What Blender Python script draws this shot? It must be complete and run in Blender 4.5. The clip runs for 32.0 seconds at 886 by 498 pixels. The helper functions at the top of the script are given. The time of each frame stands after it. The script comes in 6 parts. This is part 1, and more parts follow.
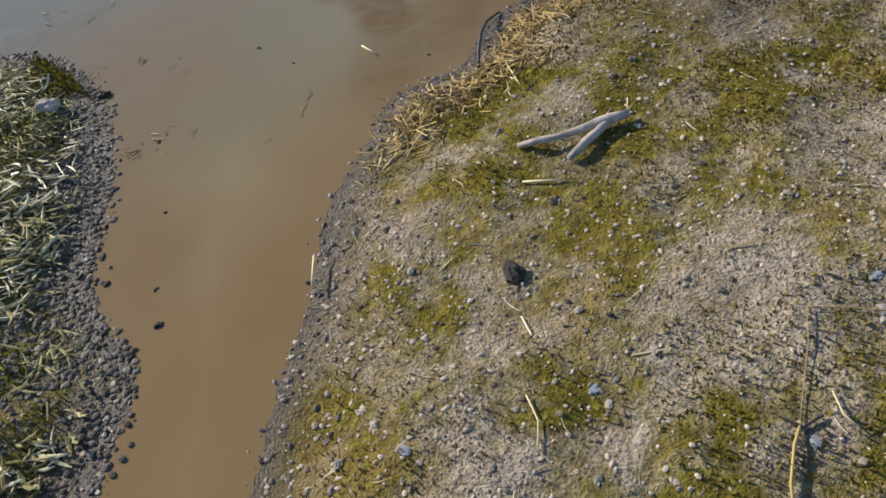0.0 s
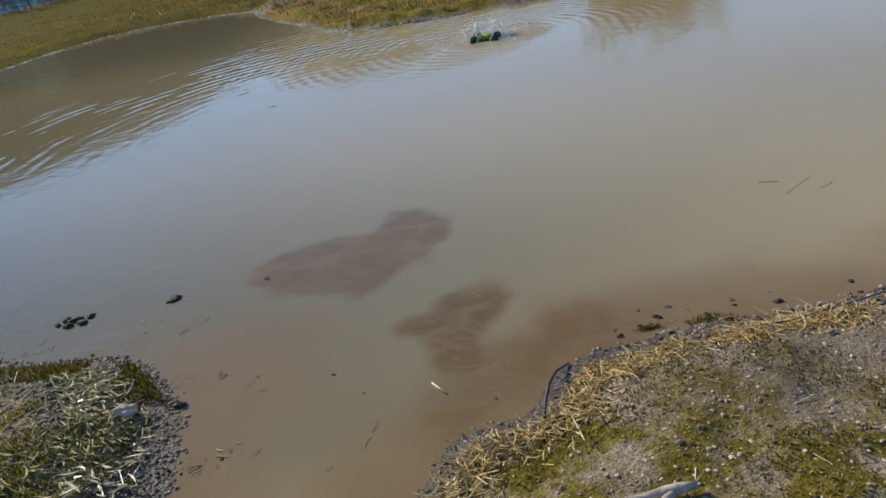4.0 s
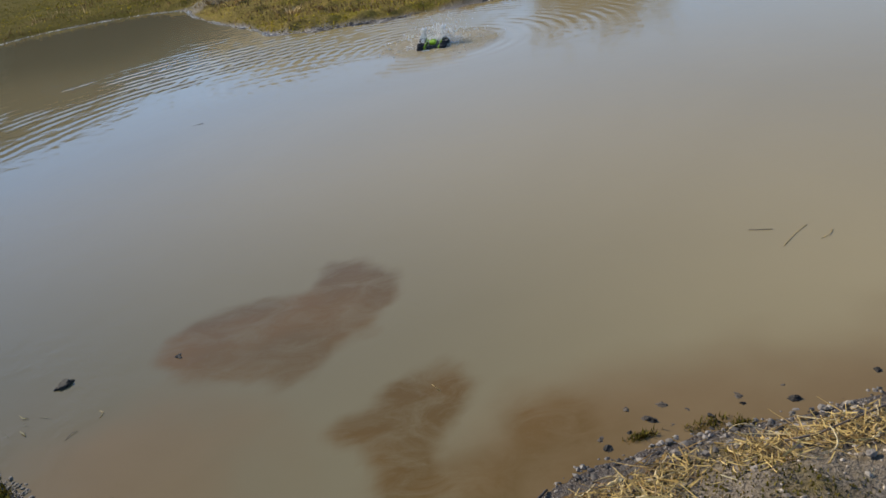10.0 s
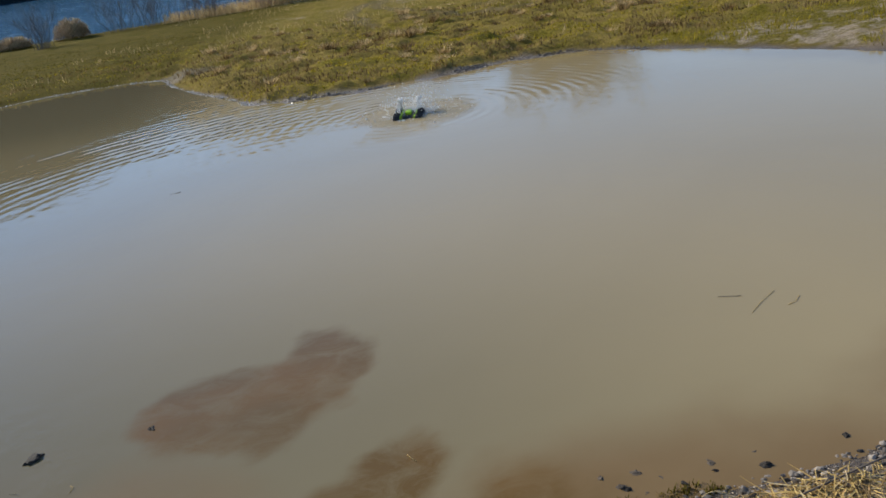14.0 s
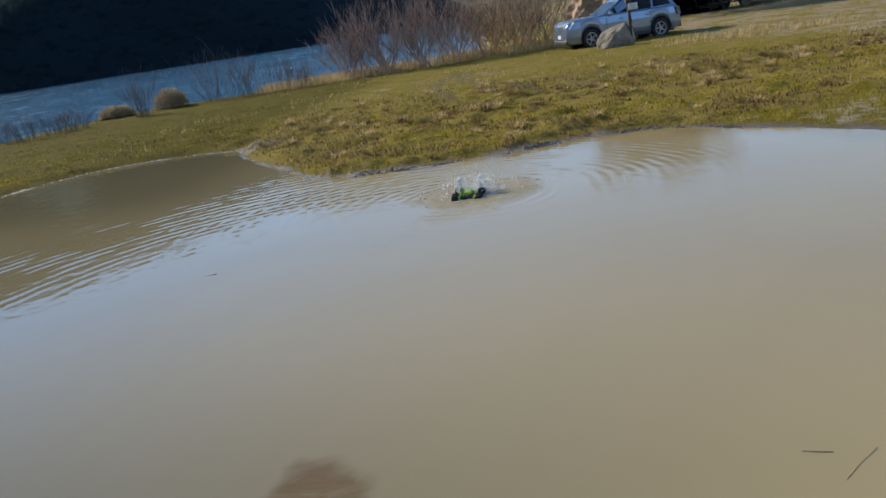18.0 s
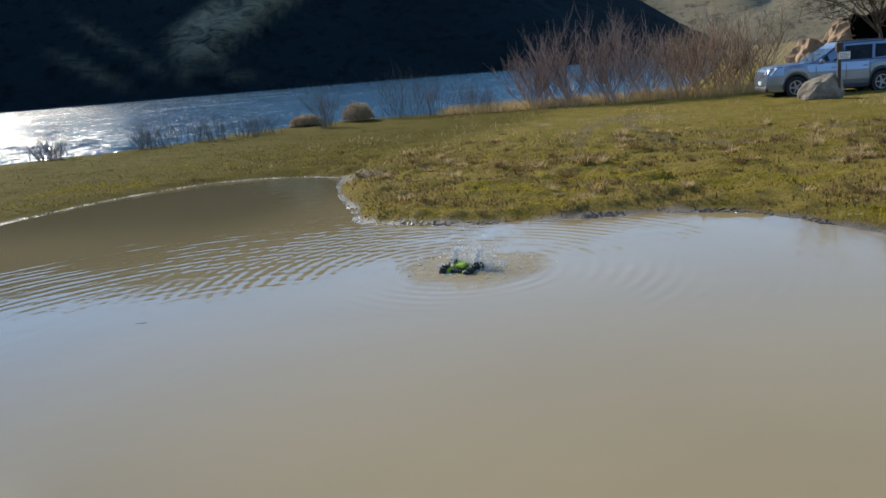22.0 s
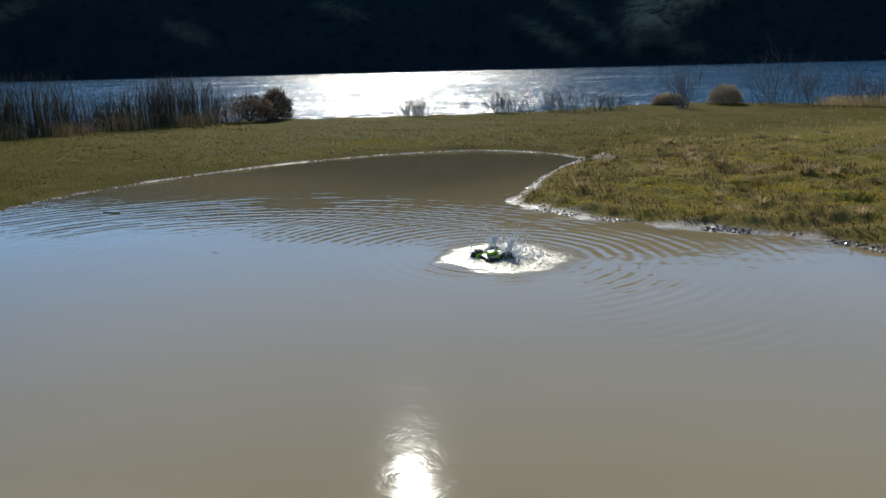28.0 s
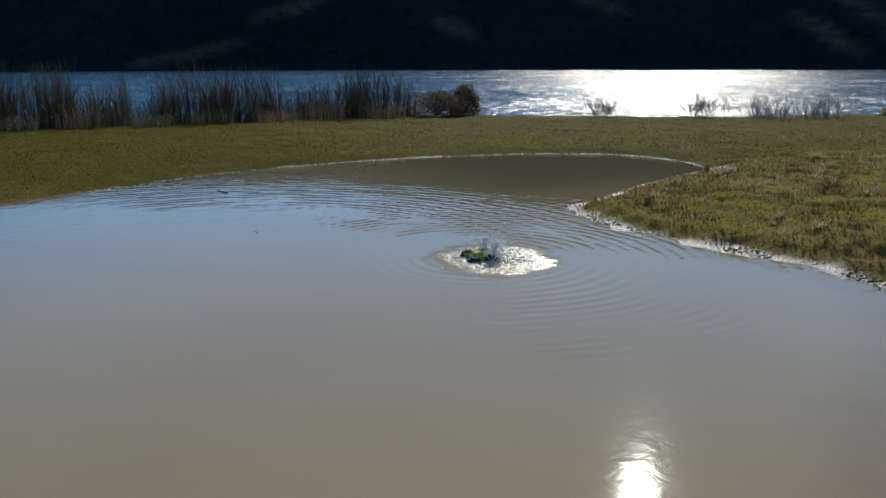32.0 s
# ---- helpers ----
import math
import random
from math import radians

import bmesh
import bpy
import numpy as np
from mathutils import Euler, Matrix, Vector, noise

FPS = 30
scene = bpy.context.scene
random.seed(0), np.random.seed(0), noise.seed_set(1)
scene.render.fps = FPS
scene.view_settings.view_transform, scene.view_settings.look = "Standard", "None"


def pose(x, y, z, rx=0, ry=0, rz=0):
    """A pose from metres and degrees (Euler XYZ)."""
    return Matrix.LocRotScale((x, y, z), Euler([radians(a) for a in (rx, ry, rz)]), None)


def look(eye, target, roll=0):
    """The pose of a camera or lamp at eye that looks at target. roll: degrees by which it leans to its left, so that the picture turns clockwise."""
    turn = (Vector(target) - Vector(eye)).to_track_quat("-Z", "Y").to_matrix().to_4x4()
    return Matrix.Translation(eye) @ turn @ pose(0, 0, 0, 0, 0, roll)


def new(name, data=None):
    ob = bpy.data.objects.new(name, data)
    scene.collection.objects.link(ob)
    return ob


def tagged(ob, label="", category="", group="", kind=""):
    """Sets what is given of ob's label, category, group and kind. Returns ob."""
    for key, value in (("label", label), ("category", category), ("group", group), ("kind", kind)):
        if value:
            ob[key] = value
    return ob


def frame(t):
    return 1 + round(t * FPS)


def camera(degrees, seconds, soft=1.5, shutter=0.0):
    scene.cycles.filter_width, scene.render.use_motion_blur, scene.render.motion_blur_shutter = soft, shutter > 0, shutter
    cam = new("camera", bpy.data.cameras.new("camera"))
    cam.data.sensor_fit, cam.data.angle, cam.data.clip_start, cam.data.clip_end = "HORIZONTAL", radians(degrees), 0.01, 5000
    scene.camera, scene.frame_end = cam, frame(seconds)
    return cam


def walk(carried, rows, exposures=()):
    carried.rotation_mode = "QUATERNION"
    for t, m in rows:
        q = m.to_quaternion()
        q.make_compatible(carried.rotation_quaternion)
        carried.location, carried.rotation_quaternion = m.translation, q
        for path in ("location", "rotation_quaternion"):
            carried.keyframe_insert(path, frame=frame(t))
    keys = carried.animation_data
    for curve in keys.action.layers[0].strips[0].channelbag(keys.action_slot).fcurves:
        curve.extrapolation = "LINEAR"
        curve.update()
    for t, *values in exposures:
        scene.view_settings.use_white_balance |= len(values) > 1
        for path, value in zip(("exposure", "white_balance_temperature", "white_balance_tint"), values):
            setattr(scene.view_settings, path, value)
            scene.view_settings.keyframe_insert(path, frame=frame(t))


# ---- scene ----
# camera: seconds, eye, yaw, pitch and roll in degrees
PATH = [
    (0.0, -0.063, -0.683, 1.496, 2.90, -46.37, -16.02),
    (0.5, -0.051, -0.641, 1.578, 0.87, -30.45, -11.15),
    (1.0, -0.091, -0.698, 1.610, 0.32, -22.74, -9.52),
    (1.5, -0.100, -0.722, 1.654, 2.30, -18.85, -10.11),
    (2.0, -0.094, -0.738, 1.620, 1.34, -20.89, -10.99),
    (2.5, -0.083, -0.734, 1.612, 0.55, -22.25, -11.76),
    (3.0, -0.071, -0.730, 1.613, 0.58, -22.34, -11.58),
    (3.5, -0.052, -0.721, 1.590, 0.93, -23.33, -11.24),
    (5.5, -0.040, -0.312, 1.561, 6.77, -26.18, -6.42),
    (6.0, -0.023, -0.247, 1.579, 8.03, -27.13, -7.76),
    (6.5, -0.055, -0.141, 1.590, 4.50, -25.47, -7.87),
    (7.0, -0.087, -0.069, 1.593, 3.61, -27.04, -7.84),
    (7.5, -0.043, -0.043, 1.608, 2.85, -25.58, -7.90),
    (8.0, -0.015, -0.034, 1.614, 0.95, -23.81, -8.20),
    (8.5, -0.010, -0.020, 1.597, 0.76, -25.07, -8.65),
    (9.0, -0.000, 0.000, 1.600, 0.00, -25.09, -8.59),
    (9.5, 0.007, 0.001, 1.602, -1.53, -24.97, -9.40),
    (10.0, -0.001, 0.000, 1.601, -1.43, -25.31, -9.46),
    (10.5, 0.004, -0.004, 1.597, -1.71, -25.17, -9.29),
    (11.0, 0.003, -0.003, 1.597, -1.97, -25.34, -9.71),
    (11.5, 0.003, -0.005, 1.602, -1.52, -24.30, -8.99),
    (12.0, 0.018, -0.003, 1.601, -2.06, -25.11, -9.62),
    (12.5, 0.011, -0.006, 1.606, -2.07, -24.84, -9.24),
    (13.0, 0.006, -0.010, 1.602, -1.74, -24.71, -9.83),
    (13.5, 0.012, -0.009, 1.612, -2.37, -24.32, -9.23),
    (14.0, 0.010, -0.033, 1.633, -3.90, -21.12, -8.82),
    (14.5, 0.025, -0.012, 1.648, -5.09, -17.50, -8.93),
    (16.5, 0.014, -0.057, 1.658, -5.02, -16.77, -7.96),
    (17.0, 0.092, 0.118, 1.641, -2.12, -17.11, -8.38),
    (17.5, 0.236, 0.308, 1.603, -0.43, -16.96, -7.04),
    (18.0, 0.340, 0.563, 1.574, 1.77, -15.55, -8.75),
    (18.5, 0.450, 0.850, 1.564, 3.00, -14.14, -4.40),
    (19.0, 0.615, 1.080, 1.546, 5.25, -11.51, -7.13),
    (19.5, 0.858, 1.282, 1.518, 5.50, -11.56, -4.41),
    (20.0, 1.027, 1.437, 1.504, 7.78, -12.31, -6.56),
    (20.5, 1.268, 1.591, 1.534, 8.76, -13.09, -4.50),
    (21.0, 1.538, 1.575, 1.550, 13.47, -12.88, -3.73),
    (21.5, 1.830, 1.633, 1.584, 14.18, -12.78, -6.34),
    (22.0, 2.133, 1.655, 1.596, 16.69, -12.38, -4.67),
    (22.5, 2.408, 1.596, 1.574, 19.73, -11.23, -4.58),
    (23.0, 2.660, 1.638, 1.571, 20.48, -12.32, -4.02),
    (23.5, 2.899, 1.761, 1.556, 23.15, -10.31, -0.54),
    (24.0, 3.129, 1.849, 1.523, 25.18, -10.36, -2.27),
    (24.5, 3.423, 1.931, 1.536, 28.20, -13.04, -3.02),
    (25.0, 3.753, 1.986, 1.543, 32.03, -13.00, 1.01),
    (25.5, 3.971, 2.081, 1.545, 35.12, -12.37, -2.40),
    (26.0, 4.084, 2.251, 1.558, 37.26, -13.91, -2.81),
    (26.5, 4.231, 2.419, 1.560, 40.71, -12.84, 1.22),
    (28.5, 5.246, 3.172, 1.569, 48.02, -13.25, -1.59),
    (29.0, 5.599, 3.278, 1.559, 49.78, -14.41, 0.01),
    (29.5, 5.705, 3.320, 1.583, 54.18, -14.06, -1.41),
    (30.0, 5.860, 3.484, 1.592, 55.64, -13.87, 0.65),
    (30.5, 6.013, 3.674, 1.613, 58.70, -12.62, -1.31),
    (31.0, 6.221, 3.960, 1.621, 59.82, -15.56, -0.97),
    (31.5, 6.359, 4.278, 1.645, 61.16, -13.74, 3.31),
    (32.0, 6.408, 4.544, 1.627, 63.70, -12.75, -0.29),
]

cam = camera(56.7, 32.0, soft=1.6)


def eye_pose(x, y, z, yaw, pitch, roll):
    return pose(x, y, z, 90 + pitch, 0, yaw) @ pose(0, 0, 0, 0, 0, roll)


EXPOSURES = [(0.0, 0.32, 6620, 10), (0.6, 0.68, 6620, 10), (1.1, 0.66, 6620, 10), (1.8, 0.26, 6620, 10), (3.0, 0.12, 6620, 10), (16.0, 0.12, 6620, 9), (20.0, 0.22, 6580, 8),
             (22.0, 0.17, 6500, 8), (24.0, 0.12, 6300, 6), (27.5, -0.15, 6320, 7), (30.0, -0.45, 6320, 7), (32.0, -0.42, 6320, 7)]
walk(cam, [(row[0], eye_pose(*row[1:])) for row in PATH], EXPOSURES)

# ---- sky and sun ----
SUN_AZ, SUN_EL = -49.0, 29.0      # degrees clockwise from +y, and above the horizon
sun_way = Vector((math.sin(radians(SUN_AZ)) * math.cos(radians(SUN_EL)),
                  math.cos(radians(SUN_AZ)) * math.cos(radians(SUN_EL)), math.sin(radians(SUN_EL))))
world = bpy.data.worlds.new("sky")
scene.world = world
world.use_nodes = True
wn = world.node_tree
sky = wn.nodes.new("ShaderNodeTexSky")
sky.sky_type, sky.sun_disc = "NISHITA", False
sky.sun_elevation, sky.sun_rotation = radians(SUN_EL), radians(SUN_AZ)
sky.air_density, sky.dust_density, sky.ozone_density, sky.altitude = 1.0, 0.0, 4.0, 1500
wn.links.new(sky.outputs[0], wn.nodes["Background"].inputs[0])
wn.nodes["Background"].inputs[1].default_value = 0.17
sun = new("sun", bpy.data.lights.new("sun", "SUN"))
sun.data.energy, sun.data.angle, sun.data.color = 5.0, radians(0.55), (1.0, 0.95, 0.86)
sun.matrix_world = look(sun_way * 60, (0, 0, 0))

# ---- small tools ----


def rand(seed):
    return random.Random(seed)


def lattice(ix, iy, seed):
    h = np.sin(ix * 127.1 + iy * 311.7 + seed * 74.7) * 43758.5453
    return h - np.floor(h)


def vnoise(x, y, seed=0):
    """Smooth noise from 0 to 1 on arrays."""
    x, y = np.asarray(x, float), np.asarray(y, float)
    ix, iy = np.floor(x), np.floor(y)
    fx, fy = x - ix, y - iy
    fx, fy = fx * fx * (3 - 2 * fx), fy * fy * (3 - 2 * fy)
    a, b = lattice(ix, iy, seed), lattice(ix + 1, iy, seed)
    c, d = lattice(ix, iy + 1, seed), lattice(ix + 1, iy + 1, seed)
    return (a * (1 - fx) + b * fx) * (1 - fy) + (c * (1 - fx) + d * fx) * fy


def fbm(x, y, seed=0, octaves=4):
    total, amp, norm = 0.0, 1.0, 0.0
    for k in range(octaves):
        total = total + amp * vnoise(np.asarray(x) * 2 ** k, np.asarray(y) * 2 ** k, seed + 17 * k)
        norm += amp
        amp *= 0.5
    return total / norm


def smooth(a, b, v):
    v = np.clip((v - a) / (b - a), 0, 1)
    return v * v * (3 - 2 * v)


def spline(points, n, closed=True):
    """A smooth line through the points, n steps between each two."""
    p = np.array(points, float)
    out = []
    count = len(p) if closed else len(p) - 1
    for i in range(count):
        if closed:
            a, b, c, d = p[i - 1], p[i], p[(i + 1) % len(p)], p[(i + 2) % len(p)]
        else:
            a, b, c, d = p[max(i - 1, 0)], p[i], p[i + 1], p[min(i + 2, len(p) - 1)]
        for k in range(n):
            t = k / n
            out.append(0.5 * (2 * b + (c - a) * t + (2 * a - 5 * b + 4 * c - d) * t * t + (3 * b - a - 3 * c + d) * t ** 3))
    if not closed:
        out.append(p[-1])
    return np.array(out)


def line_distance(x, y, line, closed=True):
    best = np.full(x.shape, 1e9)
    ends = np.roll(line, -1, axis=0) if closed else line[1:]
    for (ax, ay), (bx, by) in zip(line, ends):
        dx, dy = bx - ax, by - ay
        k = np.clip(((x - ax) * dx + (y - ay) * dy) / (dx * dx + dy * dy + 1e-12), 0, 1)
        best = np.minimum(best, (x - ax - k * dx) ** 2 + (y - ay - k * dy) ** 2)
    return np.sqrt(best)


def inside(x, y, line):
    odd = np.zeros(x.shape, bool)
    for (ax, ay), (bx, by) in zip(line, np.roll(line, -1, axis=0)):
        if ay == by:
            continue
        odd ^= ((ay > y) != (by > y)) & (x < (bx - ax) * (y - ay) / (by - ay) + ax)
    return odd


def mesh_object(name, verts, faces, material, parent=None, smooth_shade=True, label=""):
    me = bpy.data.meshes.new(name)
    me.from_pydata(verts, [], faces)
    if smooth_shade:
        me.polygons.foreach_set("use_smooth", [True] * len(me.polygons))
    me.materials.append(material)
    ob = new(name, me)
    if parent:
        ob.parent = parent
    if label:
        ob["label"] = label
    return ob


def part(name, bm, material, parent, label="", shade=False):
    """One mesh object under a thing or a part."""
    me = bpy.data.meshes.new(name)
    bm.to_mesh(me)
    bm.free()
    if shade:
        me.polygons.foreach_set("use_smooth", [True] * len(me.polygons))
    me.materials.append(material)
    ob = new(name, me)
    ob.parent = parent
    if label:
        ob["label"] = label
    return ob


def thing(name, m, label, category, group="", kind=""):
    ob = new(name)
    ob.matrix_world = m
    return tagged(ob, label, category, group, kind)


def grid_faces(nx, ny, keep=None):
    i = np.arange(nx - 1)[None, :] + nx * np.arange(ny - 1)[:, None]
    f = np.stack([i, i + 1, i + 1 + nx, i + nx], -1).reshape(-1, 4)
    if keep is not None:
        f = f[keep[f].any(axis=1)]
    return f


def grid_object(name, xs, ys, zs, material, keep=None):
    nx, ny = len(xs), len(ys)
    gx, gy = np.meshgrid(xs, ys)
    v = np.stack([gx, gy, zs], -1).reshape(-1, 3)
    f = grid_faces(nx, ny, keep)
    if keep is not None:
        used = np.unique(f)
        back = np.full(len(v), -1)
        back[used] = np.arange(len(used))
        v, f = v[used], back[f]
    return mesh_object(name, v.tolist(), f.tolist(), material), v


def attribute(ob, name, values):
    a = ob.data.attributes.new(name, "FLOAT", "POINT")
    a.data.foreach_set("value", np.asarray(values, np.float32))


def steps(*spans):
    """Rising coordinates: (start, end, step) one after another."""
    out = []
    for a, b, s in spans:
        n = max(1, round((b - a) / s))
        out += [a + (b - a) * i / n for i in range(n)]
    return np.array(out + [spans[-1][1]])



# ---- materials ----


def nodes(name, rough=0.8, metal=0.0, spec=0.5):
    m = bpy.data.materials.new(name)
    m.use_nodes = True
    t = m.node_tree
    b = t.nodes["Principled BSDF"]
    b.inputs["Roughness"].default_value = rough
    b.inputs["Metallic"].default_value = metal
    b.inputs["Specular IOR Level"].default_value = spec
    return m, t, b


def link(t, a, b):
    t.links.new(a, b)


def place(t, scale=1.0, kind="Object"):
    c = t.nodes.new("ShaderNodeTexCoord")
    m = t.nodes.new("ShaderNodeMapping")
    m.inputs["Scale"].default_value = (scale,) * 3 if not isinstance(scale, tuple) else scale
    link(t, c.outputs[kind], m.inputs[0])
    return m.outputs[0]


def noise_node(t, vec, scale, detail=4.0, rough=0.55, warp=0.0):
    n = t.nodes.new("ShaderNodeTexNoise")
    n.inputs["Scale"].default_value, n.inputs["Detail"].default_value = scale, detail
    n.inputs["Roughness"].default_value, n.inputs["Distortion"].default_value = rough, warp
    link(t, vec, n.inputs["Vector"])
    return n.outputs["Fac"]


def ramp(t, fac, stops):
    r = t.nodes.new("ShaderNodeValToRGB")
    while len(r.color_ramp.elements) < len(stops):
        r.color_ramp.elements.new(0.5)
    for e, (p, c) in zip(r.color_ramp.elements, stops):
        e.position = p
        e.color = (*c, 1) if not isinstance(c, (int, float)) else (c, c, c, 1)
    link(t, fac, r.inputs[0])
    return r.outputs[0]


def mix(t, fac, a, b, mode="MIX"):
    n = t.nodes.new("ShaderNodeMix")
    n.data_type, n.blend_type = "RGBA", mode
    for sock, v in ((n.inputs[0], fac), (n.inputs[6], a), (n.inputs[7], b)):
        if isinstance(v, (int, float)):
            sock.default_value = v
        elif isinstance(v, tuple):
            sock.default_value = (*v, 1)
        else:
            link(t, v, sock)
    return n.outputs[2]


def calc(t, op, a, b=0.0, clamp=False):
    n = t.nodes.new("ShaderNodeMath")
    n.operation, n.use_clamp = op, clamp
    for sock, v in zip(n.inputs, (a, b)):
        if isinstance(v, (int, float)):
            sock.default_value = v
        else:
            link(t, v, sock)
    return n.outputs[0]


def bump(t, b, height, strength=0.5, distance=0.01):
    n = t.nodes.new("ShaderNodeBump")
    n.inputs["Strength"].default_value, n.inputs["Distance"].default_value = strength, distance
    link(t, height, n.inputs["Height"])
    link(t, n.outputs[0], b.inputs["Normal"])
    return n


def attr(t, name):
    n = t.nodes.new("ShaderNodeAttribute")
    n.attribute_name = name
    return n.outputs["Fac"]


def plain(name, colour, rough=0.6, metal=0.0, spread=0.25, scale=8.0, relief=0.2, distance=0.004):
    """Paint, plastic, bark, stone: a colour with grain at two scales."""
    m, t, b = nodes(name, rough, metal)
    v = place(t)
    n1, n2 = noise_node(t, v, scale, 5), noise_node(t, v, scale * 9, 3)
    lo = tuple(c * (1 - spread) for c in colour)
    hi = tuple(min(1, c * (1 + spread)) for c in colour)
    col = ramp(t, n1, [(0.3, lo), (0.7, hi)])
    col = mix(t, ramp(t, n2, [(0.4, 0.0), (0.75, spread)]), col, lo)
    link(t, col, b.inputs["Base Color"])
    if relief:
        bump(t, b, n2, relief, distance)
    return m


def varied(name, low, high, rough=0.7, spec=0.1, glow=0.0):
    """Stems, straw, leaves: each island has a colour of its own."""
    m, t, b = nodes(name, rough, 0.0, spec)
    g = t.nodes.new("ShaderNodeNewGeometry")
    col = ramp(t, g.outputs["Random Per Island"], [(0.0, low), (1.0, high)])
    link(t, col, b.inputs["Base Color"])
    if glow:
        thin, both = t.nodes.new("ShaderNodeBsdfTranslucent"), t.nodes.new("ShaderNodeMixShader")
        both.inputs[0].default_value = glow
        link(t, col, thin.inputs["Color"])
        link(t, b.outputs[0], both.inputs[1])
        link(t, thin.outputs[0], both.inputs[2])
        link(t, both.outputs[0], t.nodes["Material Output"].inputs["Surface"])
    return m


def ground_material():
    m, t, b = nodes("turf_and_gravel", 0.9, 0, 0.03)
    v = place(t)
    big, mid = noise_node(t, v, 0.9, 5, 0.6, 0.4), noise_node(t, v, 5.5, 5, 0.65, 0.3)
    fine, grit = noise_node(t, v, 34, 4, 0.7), noise_node(t, v, 130, 3, 0.7)
    vor = t.nodes.new("ShaderNodeTexVoronoi")
    vor.inputs["Scale"].default_value = 75
    link(t, v, vor.inputs["Vector"])
    gravel = ramp(t, fine, [(0.25, (0.11, 0.084, 0.055)), (0.5, (0.37, 0.295, 0.20)), (0.75, (0.68, 0.55, 0.39))])
    gravel = mix(t, ramp(t, vor.outputs["Color"], [(0.1, 0.0), (0.9, 0.75)]), gravel, (0.50, 0.405, 0.30))
    gravel = mix(t, ramp(t, grit, [(0.40, 0.7), (0.52, 0.0)]), gravel, (0.10, 0.078, 0.058))
    soil = ramp(t, noise_node(t, v, 2.6, 5, 0.7, 0.7), [(0.45, 0.0), (0.65, 0.5)])
    gravel = mix(t, soil, gravel, mix(t, fine, (0.11, 0.078, 0.04), (0.36, 0.265, 0.15)))
    moss = ramp(t, fine, [(0.25, (0.04, 0.031, 0.006)), (0.5, (0.15, 0.118, 0.02)), (0.78, (0.33, 0.26, 0.05))])
    # yellower, brighter tone that takes over towards the far bank
    far_moss = ramp(t, fine, [(0.25, (0.055, 0.043, 0.006)), (0.5, (0.25, 0.195, 0.024)), (0.78, (0.52, 0.405, 0.06))])
    moss = mix(t, attr(t, "withered"), moss, far_moss)
    amount = calc(t, "ADD", calc(t, "MULTIPLY", big, 0.75), calc(t, "MULTIPLY", mid, 0.75))
    amount = calc(t, "ADD", amount, calc(t, "MULTIPLY", attr(t, "turf"), 0.5))
    turf = ramp(t, fine, [(0.25, (0.034, 0.028, 0.002)), (0.5, (0.085, 0.069, 0.006)), (0.78, (0.19, 0.15, 0.015))])
    moss = mix(t, attr(t, "green"), moss, turf)
    cover = ramp(t, amount, [(0.66, 0.0), (0.80, 1.0)])
    col = mix(t, cover, gravel, moss)
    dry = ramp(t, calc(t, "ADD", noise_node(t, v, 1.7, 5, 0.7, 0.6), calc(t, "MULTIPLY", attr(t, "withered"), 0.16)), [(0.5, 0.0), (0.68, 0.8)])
    dry = calc(t, "MULTIPLY", dry, calc(t, "SUBTRACT", 1.0, calc(t, "MULTIPLY", attr(t, "green"), 0.75)))
    col = mix(t, dry, col, mix(t, fine, (0.13, 0.08, 0.022), (0.40, 0.29, 0.10)))
    mud = mix(t, mid, (0.055, 0.038, 0.024), (0.13, 0.092, 0.06))
    col = mix(t, attr(t, "mud"), col, mud)
    link(t, col, b.inputs["Base Color"])
    link(t, ramp(t, attr(t, "mud"), [(0.0, 0.92), (0.6, 0.7), (1.0, 0.38)]), b.inputs["Roughness"])
    link(t, ramp(t, attr(t, "mud"), [(0.35, 0.03), (1.0, 0.5)]), b.inputs["Specular IOR Level"])
    h = calc(t, "ADD", calc(t, "MULTIPLY", fine, 1.0), calc(t, "MULTIPLY", grit, 0.5))
    bump(t, b, h, 1.0, 0.022)
    return m


